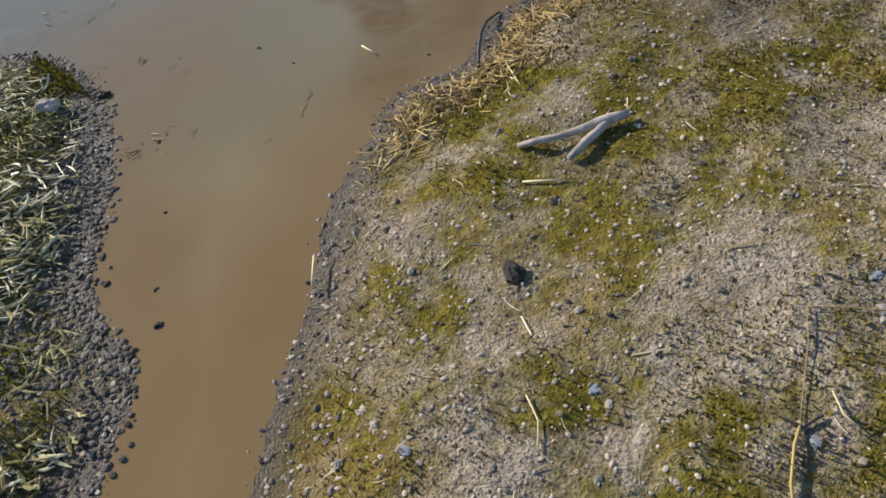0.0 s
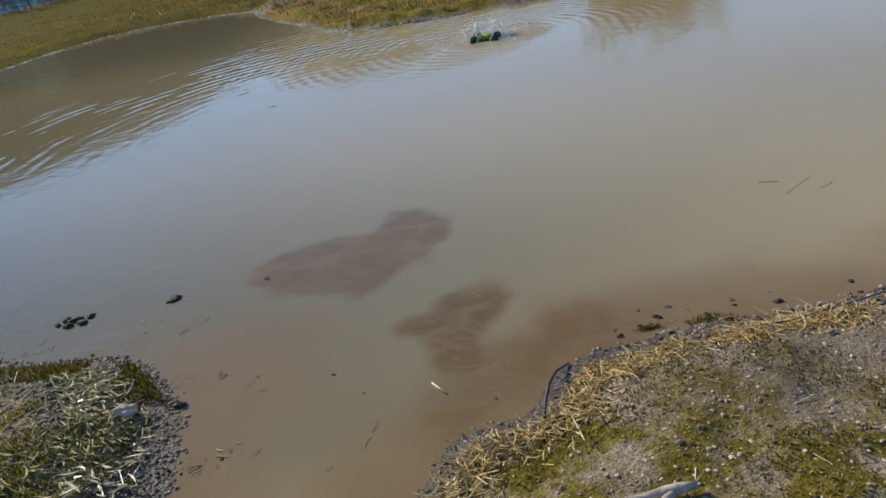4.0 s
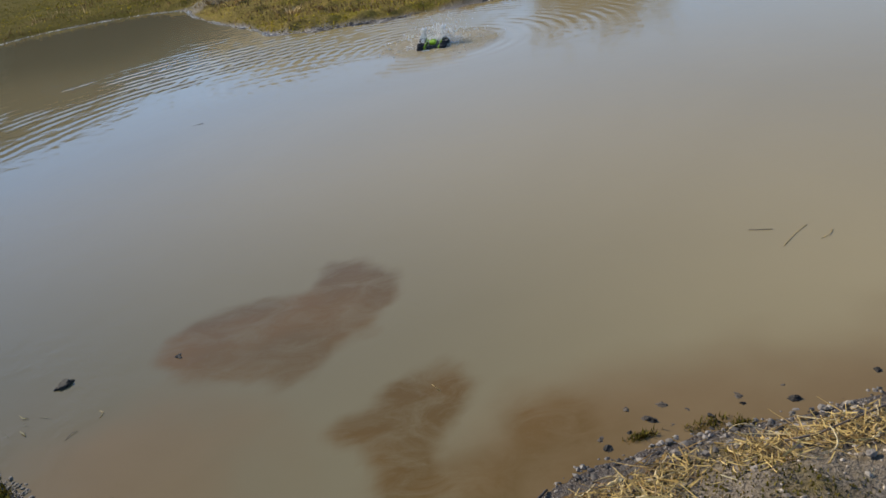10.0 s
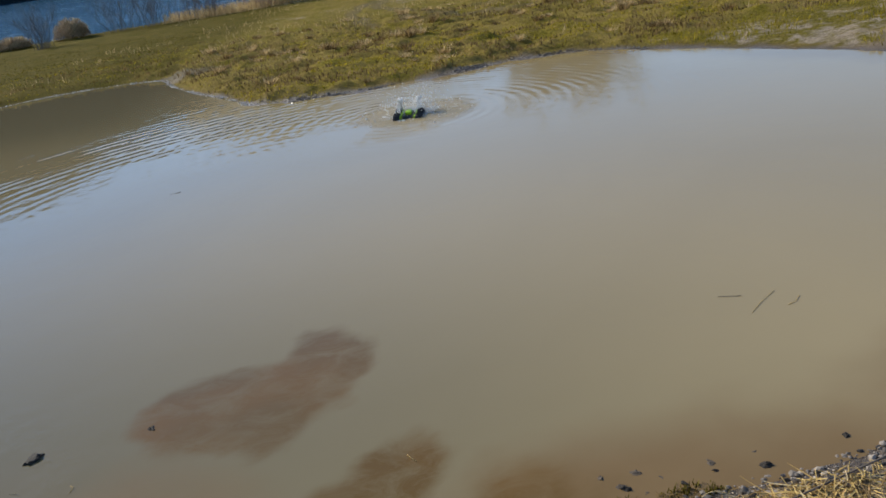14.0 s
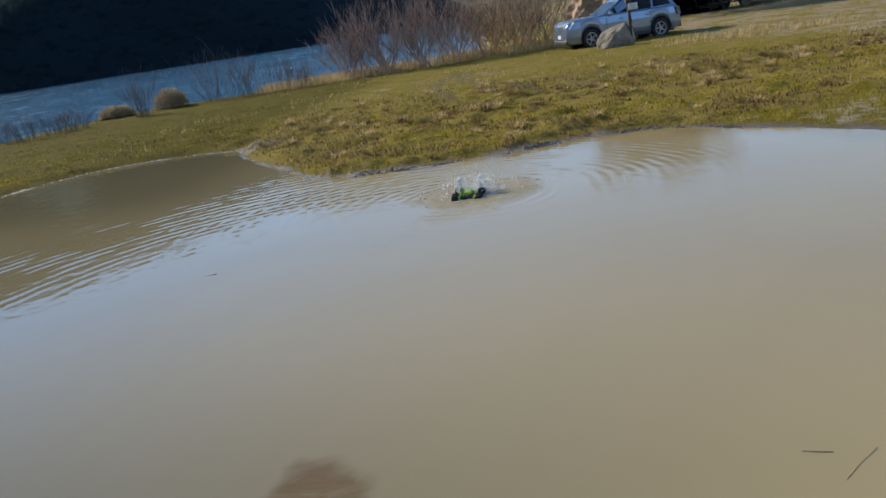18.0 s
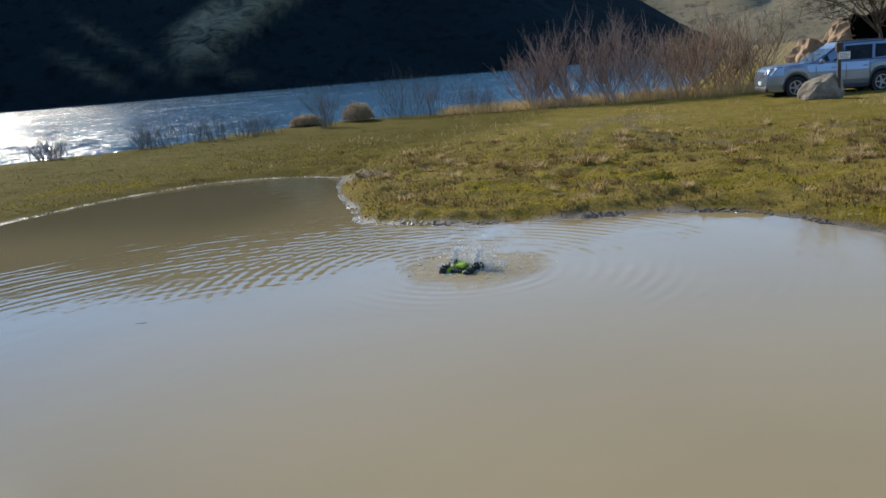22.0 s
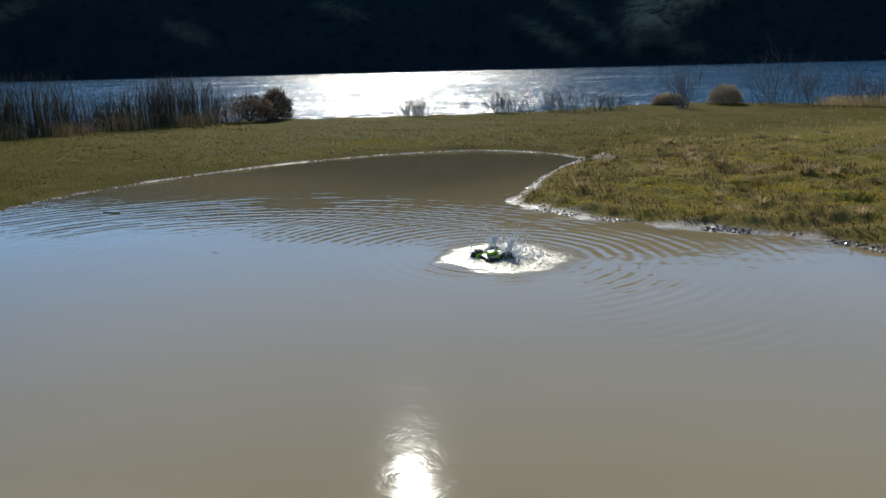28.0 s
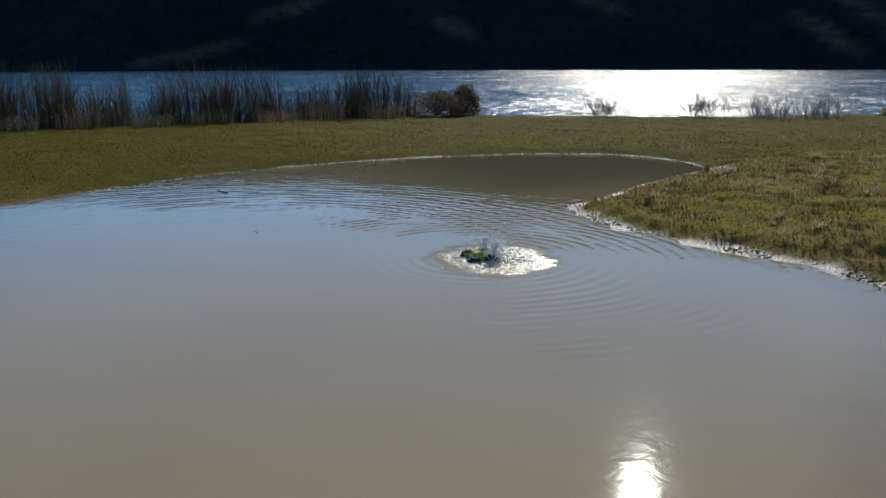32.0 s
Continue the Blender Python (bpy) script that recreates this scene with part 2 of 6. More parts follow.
def pond_material():
    """Muddy water: silt makes it opaque, the surface is a mirror for sky and hills."""
    m, t, b = nodes("muddy_water", 0.045, 0, 0.5)
    b.inputs["IOR"].default_value = 1.33
    v = place(t)
    silt = ramp(t, noise_node(t, v, 0.35, 4, 0.5, 0.5), [(0.3, (0.305, 0.233, 0.114)), (0.7, (0.345, 0.266, 0.134))])
    # darker silt colour paints in weak backscatter and the dark hill's reflection
    silt = mix(t, attr(t, "dimmed"), silt, (0.11, 0.096, 0.052))
    shallow = mix(t, noise_node(t, v, 2.2, 5, 0.6, 0.3), (0.162, 0.10, 0.038), (0.222, 0.145, 0.062))
    col = mix(t, attr(t, "shallow"), silt, shallow)
    cloud = calc(t, "MULTIPLY", attr(t, "stirred"), ramp(t, noise_node(t, place(t, (1.0, 1.6, 1.0)), 5.0, 8, 0.72, 0.9), [(0.30, 0.45), (0.58, 1.0)]))
    col = mix(t, cloud, col, mix(t, ramp(t, noise_node(t, v, 1.3, 2), [(0.45, 0.0), (0.6, 1.0)]), (0.125, 0.072, 0.016), (0.145, 0.074, 0.012)))
    link(t, col, b.inputs["Base Color"])
    # rings that run out from the toy car and from where it came, and slow swell; heights in metres
    def rings(cx, cy, length, wobble, high, reach):
        c = t.nodes.new("ShaderNodeTexCoord")
        mp = t.nodes.new("ShaderNodeMapping")
        mp.inputs["Location"].default_value = (-cx, -cy, 0)
        link(t, c.outputs["Object"], mp.inputs[0])
        far = t.nodes.new("ShaderNodeVectorMath")
        far.operation = "LENGTH"
        link(t, mp.outputs[0], far.inputs[0])
        turns = calc(t, "ADD", calc(t, "MULTIPLY", far.outputs["Value"], 2 * math.pi / length), calc(t, "MULTIPLY", noise_node(t, v, 0.9, 3, 0.5), wobble))
        return calc(t, "MULTIPLY", calc(t, "SINE", turns), calc(t, "MULTIPLY", attr(t, reach), high))

    gaps = ramp(t, noise_node(t, v, 1.1, 3, 0.5, 0.4), [(0.38, 0.08), (0.64, 1.0)])
    h = calc(t, "ADD", rings(CAR_X, CAR_Y, 0.125, 8.0, 0.0014, "ripple"), rings(-0.7, 5.6, 0.185, 6.0, 0.0009, "wake"))
    h = calc(t, "ADD", h, rings(-0.4, 5.9, 0.128, 8.0, 0.0005, "wake"))
    h = calc(t, "MULTIPLY", h, gaps)
    h = calc(t, "ADD", h, calc(t, "MULTIPLY", noise_node(t, v, 1.6, 3, 0.5), 0.0012))
    h = calc(t, "ADD", h, calc(t, "MULTIPLY", noise_node(t, v, 5.5, 3, 0.55, 0.6), 0.0015))
    chop = calc(t, "MULTIPLY", noise_node(t, v, 17, 4, 0.65), calc(t, "MULTIPLY", attr(t, "choppy"), 0.018))
    h = calc(t, "ADD", h, chop)
    link(t, ramp(t, attr(t, "choppy"), [(0.0, 0.045), (0.6, 0.3)]), b.inputs["Roughness"])
    bump(t, b, h, 1.0, 1.0)
    return m


def lake_material():
    m, t, b = nodes("river_water", 0.14, 0, 0.5)
    b.inputs["IOR"].default_value = 1.33
    v = place(t)
    col = ramp(t, noise_node(t, v, 0.02, 3), [(0.3, (0.014, 0.072, 0.125)), (0.7, (0.026, 0.095, 0.155))])
    link(t, col, b.inputs["Base Color"])
    n1, n2 = noise_node(t, v, 0.75, 3, 0.6, 0.3), noise_node(t, v, 2.6, 2, 0.6)
    bump(t, b, calc(t, "ADD", n1, calc(t, "MULTIPLY", n2, 0.45)), 1.0, 0.27)
    # gusts roughen the surface in patches
    c = t.nodes.new("ShaderNodeTexCoord")
    mp = t.nodes.new("ShaderNodeMapping")
    mp.inputs["Scale"].default_value = (0.42, 0.42, 1)
    link(t, c.outputs["Object"], mp.inputs[0])
    g = calc(t, "ADD", calc(t, "MULTIPLY", noise_node(t, mp.outputs[0], 0.9, 4, 0.7), 0.7), calc(t, "MULTIPLY", noise_node(t, mp.outputs[0], 0.12, 3, 0.6), 0.4))
    fleck = noise_node(t, mp.outputs[0], 2.6, 3, 0.6)
    g = calc(t, "ADD", calc(t, "MULTIPLY", g, 0.5), calc(t, "MULTIPLY", fleck, 0.5))
    link(t, ramp(t, g, [(0.46, 0.06), (0.52, 0.15), (0.60, 0.28)]), b.inputs["Roughness"])
    return m


def hill_material(name, low, high, dark, sunlit_grass=False):
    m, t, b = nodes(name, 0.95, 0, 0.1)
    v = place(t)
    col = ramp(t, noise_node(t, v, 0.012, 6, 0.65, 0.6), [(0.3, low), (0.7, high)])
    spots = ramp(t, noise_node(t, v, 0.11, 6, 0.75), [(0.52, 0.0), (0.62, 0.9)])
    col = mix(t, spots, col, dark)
    # sunlit patches of the shaded wall are painted in a paler colour
    if sunlit_grass:
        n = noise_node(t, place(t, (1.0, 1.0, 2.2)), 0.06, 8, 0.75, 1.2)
        k = calc(t, "MULTIPLY", attr(t, "sunlit_grass"), ramp(t, n, [(0.34, 0.0), (0.56, 1.0)]))
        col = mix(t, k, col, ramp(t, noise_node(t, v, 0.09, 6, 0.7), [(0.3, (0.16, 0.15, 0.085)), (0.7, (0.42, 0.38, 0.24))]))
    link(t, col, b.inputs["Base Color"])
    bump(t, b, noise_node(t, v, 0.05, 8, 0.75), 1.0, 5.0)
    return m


def rock_material(name, low, high, rough=0.9, scale=1.2):
    m, t, b = nodes(name, rough, 0, 0.25 if rough < 0.95 else 0.0)
    v = place(t)
    n1, n2 = noise_node(t, v, scale, 6, 0.65, 0.5), noise_node(t, v, scale * 12, 4, 0.7)
    col = ramp(t, n1, [(0.28, low), (0.72, high)])
    col = mix(t, ramp(t, n2, [(0.5, 0.0), (0.75, 0.5)]), col, tuple(c * 0.45 for c in low))
    link(t, col, b.inputs["Base Color"])
    bump(t, b, calc(t, "ADD", n1, calc(t, "MULTIPLY", n2, 0.5)), 0.8, 0.06 / scale)
    return m


CAR_X, CAR_Y = 0.42, 7.85
GROUND, POND, LAKE = ground_material(), pond_material(), lake_material()
# near-black blue: the wall's deep shade is put into its base colour
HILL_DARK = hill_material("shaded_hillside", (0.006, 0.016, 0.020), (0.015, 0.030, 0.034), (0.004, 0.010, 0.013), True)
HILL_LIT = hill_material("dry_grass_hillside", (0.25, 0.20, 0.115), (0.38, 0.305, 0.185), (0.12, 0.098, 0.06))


# ---- the land: shore of the pond, river bank, ground ----
SHORE = [(-0.62, 0.18), (-0.55, 0.55), (-0.44, 0.92), (-0.33, 1.2), (-0.2, 1.42), (0.05, 1.5), (0.22, 1.72), (0.65, 1.83),
         (1.1, 1.87), (1.5, 1.95), (2.4, 2.2), (3.3, 2.55), (4.2, 3.05), (5.05, 3.7), (5.65, 4.4), (5.78, 5.2),
         (5.5, 6.0), (5.05, 6.7), (4.62, 7.5), (4.05, 8.4), (3.45, 9.2), (2.75, 9.9), (2.0, 10.1), (1.25, 9.9),
         (0.3, 9.72), (-0.5, 9.75), (-1.27, 9.92), (-1.62, 10.55), (-2.35, 11.9), (-2.85, 13.0), (-3.25, 13.9), (-4.45, 14.2), (-5.6, 13.8),
         (-6.45, 12.3), (-6.75, 10.2), (-6.6, 8.4), (-6.1, 6.7), (-5.2, 5.2), (-4.3, 4.0), (-3.3, 3.1), (-2.1, 2.4),
         (-1.55, 2.3), (-1.24, 1.95), (-1.1, 1.55), (-1.07, 0.9), (-0.94, 0.6), (-0.96, 0.25), (-0.95, -0.5), (-0.75, -0.5)]
shore = spline(SHORE, 6)
BANK = [(-60, -400), (-30, -120), (-20, -30), (-17.2, 0), (-16.6, 7), (-16.5, 12.5), (-16, 17), (-14.4, 22.4), (-13.2, 27), (-11.4, 31.6),
        (-6.5, 33), (-1.8, 34.5), (1.6, 36), (3.0, 45), (5, 80), (12, 200), (25, 420), (60, 900)]
bank = spline(BANK, 5, closed=False)
river_side = np.vstack([bank, [(60, 3000), (-3000, 3000), (-3000, -400)]])
LAKE_Z = -1.5


def shore_distance(x, y):
    """Metres from the pond's edge, below nought in the water."""
    d = line_distance(x, y, shore)
    return np.where(inside(x, y, shore), -d, d)


def ground_height(x, y, d=None):
    x, y = np.asarray(x, float), np.asarray(y, float)
    if d is None:
        d = shore_distance(x, y)
    near = smooth(9, 3, np.hypot(x, y - 1))
    wob = (fbm(x * 3.1, y * 3.1, 3) - 0.5) * 0.05
    d = d + wob * 1.6 + (fbm(x * 1.9, y * 1.9, 13, 4) - 0.5) * 0.42 * smooth(9, 9.6, y) * smooth(-2.6, -1.2, x)
    z = np.where(d < 0, np.maximum(-0.35, d * 0.28), 0.075 * smooth(0, 0.45, d) + 0.06 * smooth(0.3, 2.5, d))
    land = smooth(0.0, 0.35, d)
    z = z + land * ((fbm(x * 1.3, y * 1.3, 7) - 0.5) * 0.09 + (fbm(x * 7, y * 7, 9) - 0.5) * 0.05)
    clump = smooth(9.2, 10.2, y) * smooth(23, 17, y) * smooth(-7, -3, x) * smooth(9, 4, x)
    z = z + land * clump * (0.06 * smooth(0.40, 0.72, fbm(x * 2.3, y * 2.9, 21)) - 0.01)
    z = z - 0.25 * smooth(14, 26, y) * land
    b = line_distance(x, y, bank, closed=False)
    over = inside(x, y, river_side)
    drop = np.where(over, smooth(-0.6, 2.2, b), 0.0)
    z = z - drop * 2.6 - np.where(over, np.clip(b - 2.2, 0, 60) * 0.08, 0)
    return z


def height_at(x, y):
    return float(ground_height(np.array([float(x)]), np.array([float(y)]))[0])


gx = steps((-3000, -300, 300), (-300, -40, 20), (-40, -14, 1.0), (-14, -4, 0.16), (-4, -2, 0.07), (-2, 2.2, 0.025), (2.2, 6, 0.08),
           (6, 14, 0.2), (14, 40, 1.0), (40, 300, 20), (300, 3000, 300))
gy = steps((-3000, -300, 300), (-300, -30, 20), (-30, -2, 1.0), (-2, 0, 0.08), (0, 2.3, 0.025), (2.3, 8, 0.12), (8, 16, 0.07),
           (16, 34, 0.16), (34, 60, 0.8), (60, 300, 20), (300, 3000, 300))
mx, my = np.meshgrid(gx, gy)
md = shore_distance(mx, my)
mz = ground_height(mx, my, md)
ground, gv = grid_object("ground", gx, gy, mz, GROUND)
tagged(ground, "mossy grass and grey gravel flat beside a muddy pond", "ground", kind="structure")
wet = smooth(0.24 + 0.06 * smooth(9, 9.6, gv[:, 1]) * smooth(-1.9, -1.2, gv[:, 0]) - 0.14 * smooth(-1.9, -2.4, gv[:, 0]) * smooth(4, 6, gv[:, 1]), 0.0, md.ravel() + (fbm(gv[:, 0] * 4, gv[:, 1] * 4, 31) - 0.5) * 0.2)
left_side = smooth(-0.8, -1.0, gv[:, 0]) * smooth(3.0, 2.2, gv[:, 1]) * smooth(-2.6, -2.0, gv[:, 0])
wet = np.maximum(wet, left_side * smooth(0.45, 0.1, md.ravel()) * 0.8 * smooth(0.35, 0.55, fbm(gv[:, 0] * 5, gv[:, 1] * 5, 33)))
slope = inside(gv[:, 0], gv[:, 1], river_side) & (np.hypot(gv[:, 0], gv[:, 1]) < 200)
stony = smooth(0.3, 0.8, gv[:, 0]) * smooth(1.0, 1.35, gv[:, 1]) * smooth(6, 4, gv[:, 0]) * smooth(6, 4, gv[:, 1])
notch = smooth(1.15, 0.75, np.hypot((gv[:, 0] + 3.2) / 1.0, (gv[:, 1] - 13.55) / 0.5) + (fbm(gv[:, 0] * 2, gv[:, 1] * 2, 37) - 0.5) * 0.6)
tracks = np.zeros(len(gv))
for line in ([(0.5, 15.4), (0.32, 17), (0.13, 20.5), (0.3, 23.4), (0.9, 26)], [(1.9, 15.8), (1.47, 18.1), (1.04, 21), (0.8, 23.3), (1.2, 26)],
             [(1.2, 16.4), (2.0, 15.7), (2.9, 15.2), (3.9, 15.0), (6, 15.6)], [(1.6, 17.9), (2.6, 17.1), (3.6, 16.9), (6, 17.6)]):
    away_from = line_distance(gv[:, 0], gv[:, 1], spline(line, 5, closed=False), closed=False)
    tracks = np.maximum(tracks, smooth(0.26, 0.1, away_from + (fbm(gv[:, 0] * 2.5, gv[:, 1] * 1.2, 43) - 0.5) * 0.35))
wet = np.maximum(wet, 0.4 * tracks)
attribute(ground, "mud", np.maximum(np.maximum(wet, np.maximum(notch * 0.6, stony * 0.5)), slope * 0.9))
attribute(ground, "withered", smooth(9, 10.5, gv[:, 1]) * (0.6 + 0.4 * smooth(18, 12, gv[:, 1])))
turf = smooth(8.5, 10.5, gv[:, 1]) + smooth(-2.2, -3.5, gv[:, 0])
path_band = smooth(5, 10, gv[:, 0]) * smooth(11, 17, gv[:, 1]) + 0.8 * smooth(2.6, 1.0, np.hypot(gv[:, 0] * 0.6, gv[:, 1] - 24))
attribute(ground, "green", np.clip(smooth(-3.5, -6.5, gv[:, 0] - 0.1 * gv[:, 1]) + 0.3 * smooth(8.5, 10.5, gv[:, 1]), 0, 1))
attribute(ground, "turf", np.clip(turf, 0, 1) * 0.65 - path_band * 0.7 - 0.06 * stony)

wx = steps((-7.4, -2, 0.1), (-2, 1.2, 0.025), (1.2, 6.2, 0.08))
wy = steps((-1, 0, 0.1), (0, 1.6, 0.04), (1.6, 3.6, 0.025), (4, 7, 0.1), (7, 8.8, 0.05), (8.8, 14.6, 0.1))
ax, ay = np.meshgrid(wx, wy)
ad = shore_distance(ax, ay)
pond, pv = grid_object("pond_water", wx, wy, np.zeros_like(ax), POND, (ad < 0.25).ravel())
tagged(pond, "muddy brown pond water with ripples reflecting sky", "water", kind="structure")
pd = shore_distance(pv[:, 0], pv[:, 1])
south = smooth(4.5, 2.2, pv[:, 1])
attribute(pond, "shallow", smooth(-0.6, -0.05, pd + (fbm(pv[:, 0] * 2, pv[:, 1] * 2, 5) - 0.5) * 0.5) * (0.35 + 0.65 * south) * (1 - 0.8 * smooth(0.3, -0.4, pv[:, 0]) * smooth(1.1, 1.9, pv[:, 1])) + 0.6 * smooth(0.62, 0.2, np.hypot(pv[:, 0] + 1.02, (pv[:, 1] - 2.02) * 0.9) + (fbm(pv[:, 0] * 3, pv[:, 1] * 3, 45) - 0.5) * 0.35))
# darkens left and near water, in place of dim reflections and lens falloff
attribute(pond, "dimmed", 0.4 * smooth(-2, -5, pv[:, 0]) * smooth(9, 5, pv[:, 1]) + 0.5 * smooth(1.2, -3.5, pv[:, 0]) + 0.3 * smooth(-1.5, -3.5, pv[:, 0]) * smooth(8.5, 11, pv[:, 1]) + 0.5 * smooth(5.0, 2.4, pv[:, 1]) * smooth(2.2, -0.3, pv[:, 0]) * smooth(0.9, 1.6, pv[:, 1]) - 0.12 * smooth(1, 4, pv[:, 0]))


def cloud(x, y, outline, soft):
    """Stirred-up mud inside an outline, frayed at its edge."""
    line = spline(outline, 4)
    d = line_distance(x, y, line)
    d = np.where(inside(x, y, line), d, -d) + (fbm(x * 5.5, y * 5.5, 41, 5) - 0.5) * 0.20
    return smooth(-soft, soft, d)


stirred = np.zeros(len(pv))
for soft, dense, outline in (
        (0.045, 0.9, [(-1.09, 2.8), (-1.03, 3.06), (-0.83, 3.16), (-0.59, 3.23), (-0.42, 3.42), (-0.16, 3.28), (-0.16, 3.04), (-0.31, 2.77), (-0.43, 2.6), (-0.58, 2.46), (-0.69, 2.6), (-0.96, 2.66)]),
        (0.05, 1.0, [(-0.37, 2.14), (-0.27, 2.28), (-0.13, 2.42), (0.03, 2.4), (0.08, 2.27), (0.02, 2.11), (-0.04, 1.98), (-0.09, 1.79), (-0.21, 1.82), (-0.26, 2.01)]),
        (0.14, 0.65, [(-0.15, 1.95), (0.2, 2.02), (0.5, 1.95), (0.4, 1.8), (0.2, 1.7), (0.03, 1.5), (-0.2, 1.42), (-0.3, 1.55), (-0.22, 1.75)]),
        (0.09, 0.85, [(0.13, 2.14), (0.23, 2.2), (0.38, 2.12), (0.45, 1.95), (0.4, 1.83), (0.24, 1.78), (0.08, 1.68), (-0.02, 1.78), (0.1, 1.93)])):
    stirred = np.maximum(stirred, dense * cloud(pv[:, 0], pv[:, 1], outline, soft))
attribute(pond, "stirred", stirred)
away = np.hypot(pv[:, 0] - CAR_X, pv[:, 1] - CAR_Y)
sparkle = 0.16 * smooth(1.0, 0.4, np.hypot(pv[:, 0] + 1.9, pv[:, 1] - 2.5)) * smooth(0.4, 0.6, fbm(pv[:, 0] * 3, pv[:, 1] * 3, 67))
attribute(pond, "choppy", sparkle + smooth(0.62, 0.25, np.hypot((pv[:, 0] - CAR_X - 0.06) * 0.85, pv[:, 1] - CAR_Y - 0.1) + (fbm(pv[:, 0] * 5, pv[:, 1] * 5, 63) - 0.5) * 0.3))
attribute(pond, "ripple", smooth(4.2, 0.5, away) * (0.15 + 0.85 * smooth(6.3, 7.8, pv[:, 1])) * smooth(5.2, 6.8, pv[:, 1]) * (0.75 + 0.25 * smooth(0.5, -2.0, pv[:, 0])))
from_start = np.hypot(pv[:, 0] + 0.7, pv[:, 1] - 5.6)
attribute(pond, "wake", (0.25 * smooth(1.0, 2.0, from_start) + 0.75 * smooth(2.3, 3.1, from_start)) * smooth(5.4, 3.7, from_start) * smooth(0.9, -1.4, pv[:, 0] - 0.15 * (pv[:, 1] - 6)) * smooth(4.4, 6.2, pv[:, 1]) + 0.25 * smooth(1.2, 2.5, from_start) * smooth(5.2, 3.2, from_start) * smooth(6.5, 8.5, pv[:, 1]))

lx = steps((-3000, -400, 260), (-400, 60, 23), (60, 3000, 420))
ly = steps((-3000, -200, 400), (-200, 500, 25), (500, 3000, 420))
zx, zy = np.meshgrid(lx, ly)
hold = inside(zx, zy, np.vstack([bank, [(60, 3000), (-3000, 3000), (-3000, -400)]])) | (line_distance(zx, zy, bank, closed=False) < 40)
lake, _ = grid_object("river", lx, ly, np.full(zx.shape, LAKE_Z), LAKE, hold.ravel())
tagged(lake, "wide blue river glittering in low sun", "water", kind="structure")


# ---- hills across the river ----
def hill(name, material, label, az0, az1, foot, crest, profile, spur, seed, n=240, m=40, floor=-4.0):
    """A ridge seen over a span of bearings; profile gives bearing and the skyline's angle."""
    az = np.linspace(az0, az1, n)
    px, py = zip(*profile)
    sky_el = np.interp(az, px, py)
    out = []
    for j in range(m + 1):
        k = j / m
        if k <= 0.72:
            u = k / 0.72
        else:
            u = 1 - (k - 0.72) / 0.28 * 0.4
        f = foot if np.isscalar(foot) else np.interp(az, *zip(*foot))
        c = crest if np.isscalar(crest) else np.interp(az, *zip(*crest))
        r = f + (c - f) * (k / 0.72)
        ridge = np.abs(fbm(az * 0.13 + r * 0.0016, r * 0.004, seed, 4) - 0.5) * 2
        r2 = r + spur * (ridge - 0.4) * math.sin(min(1.0, k / 0.72) * math.pi)
        top = (c * np.tan(np.radians(sky_el)) + 1.6)
        shape = u ** 0.92
        z = floor + (top - floor) * shape + spur * 0.22 * (fbm(az * 0.35, r * 0.011, seed + 5, 5) - 0.5) * math.sin(min(1.0, k / 0.72) * math.pi) * 2
        out.append(np.stack([r2 * np.sin(np.radians(az)), r2 * np.cos(np.radians(az)), z], -1))
    v = np.array(out).reshape(-1, 3)
    ob = mesh_object(name, v.tolist(), grid_faces(n, m + 1).tolist(), material)
    return tagged(ob, label, "hill", kind="structure")


hill("far_hill", HILL_LIT, "dry grassy canyon hillside lit by low sun", -20, 250, 620, 1150,
     [(-20, 9.5), (-14, 9.4), (-12.4, 9.7), (-10.7, 10.4), (-6.9, 11.4), (-4.8, 11.15), (-2.8, 11.1), (1.3, 10.6), (4, 9.8), (5.5, 9.3), (8, 8.2), (14, 6.8), (25, 6.2), (45, 5.6), (90, 5), (180, 5), (250, 7)], 45, 3, 520, 60)
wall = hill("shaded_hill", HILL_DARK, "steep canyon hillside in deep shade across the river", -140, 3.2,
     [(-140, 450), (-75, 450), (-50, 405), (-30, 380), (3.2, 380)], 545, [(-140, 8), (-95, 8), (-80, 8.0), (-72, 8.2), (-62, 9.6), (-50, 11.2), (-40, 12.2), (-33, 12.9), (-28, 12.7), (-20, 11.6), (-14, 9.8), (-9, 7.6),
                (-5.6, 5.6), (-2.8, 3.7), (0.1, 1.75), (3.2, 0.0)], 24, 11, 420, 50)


# added steep near-black spur that stands for shade on the far hillside
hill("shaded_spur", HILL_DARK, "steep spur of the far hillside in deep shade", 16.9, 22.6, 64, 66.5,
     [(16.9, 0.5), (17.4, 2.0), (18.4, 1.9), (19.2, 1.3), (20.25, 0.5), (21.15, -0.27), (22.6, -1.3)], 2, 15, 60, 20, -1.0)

# sunlit grass streaks painted pale on the dark wall: bearing, angle, half length, half width, slant
hv = np.array([tuple(v.co) for v in wall.data.vertices])
h_az, h_el = np.degrees(np.arctan2(hv[:, 0], hv[:, 1])), np.degrees(np.arctan2(hv[:, 2] - 1.6, np.hypot(hv[:, 0], hv[:, 1])))
sunlit_grass = np.zeros(len(hv))
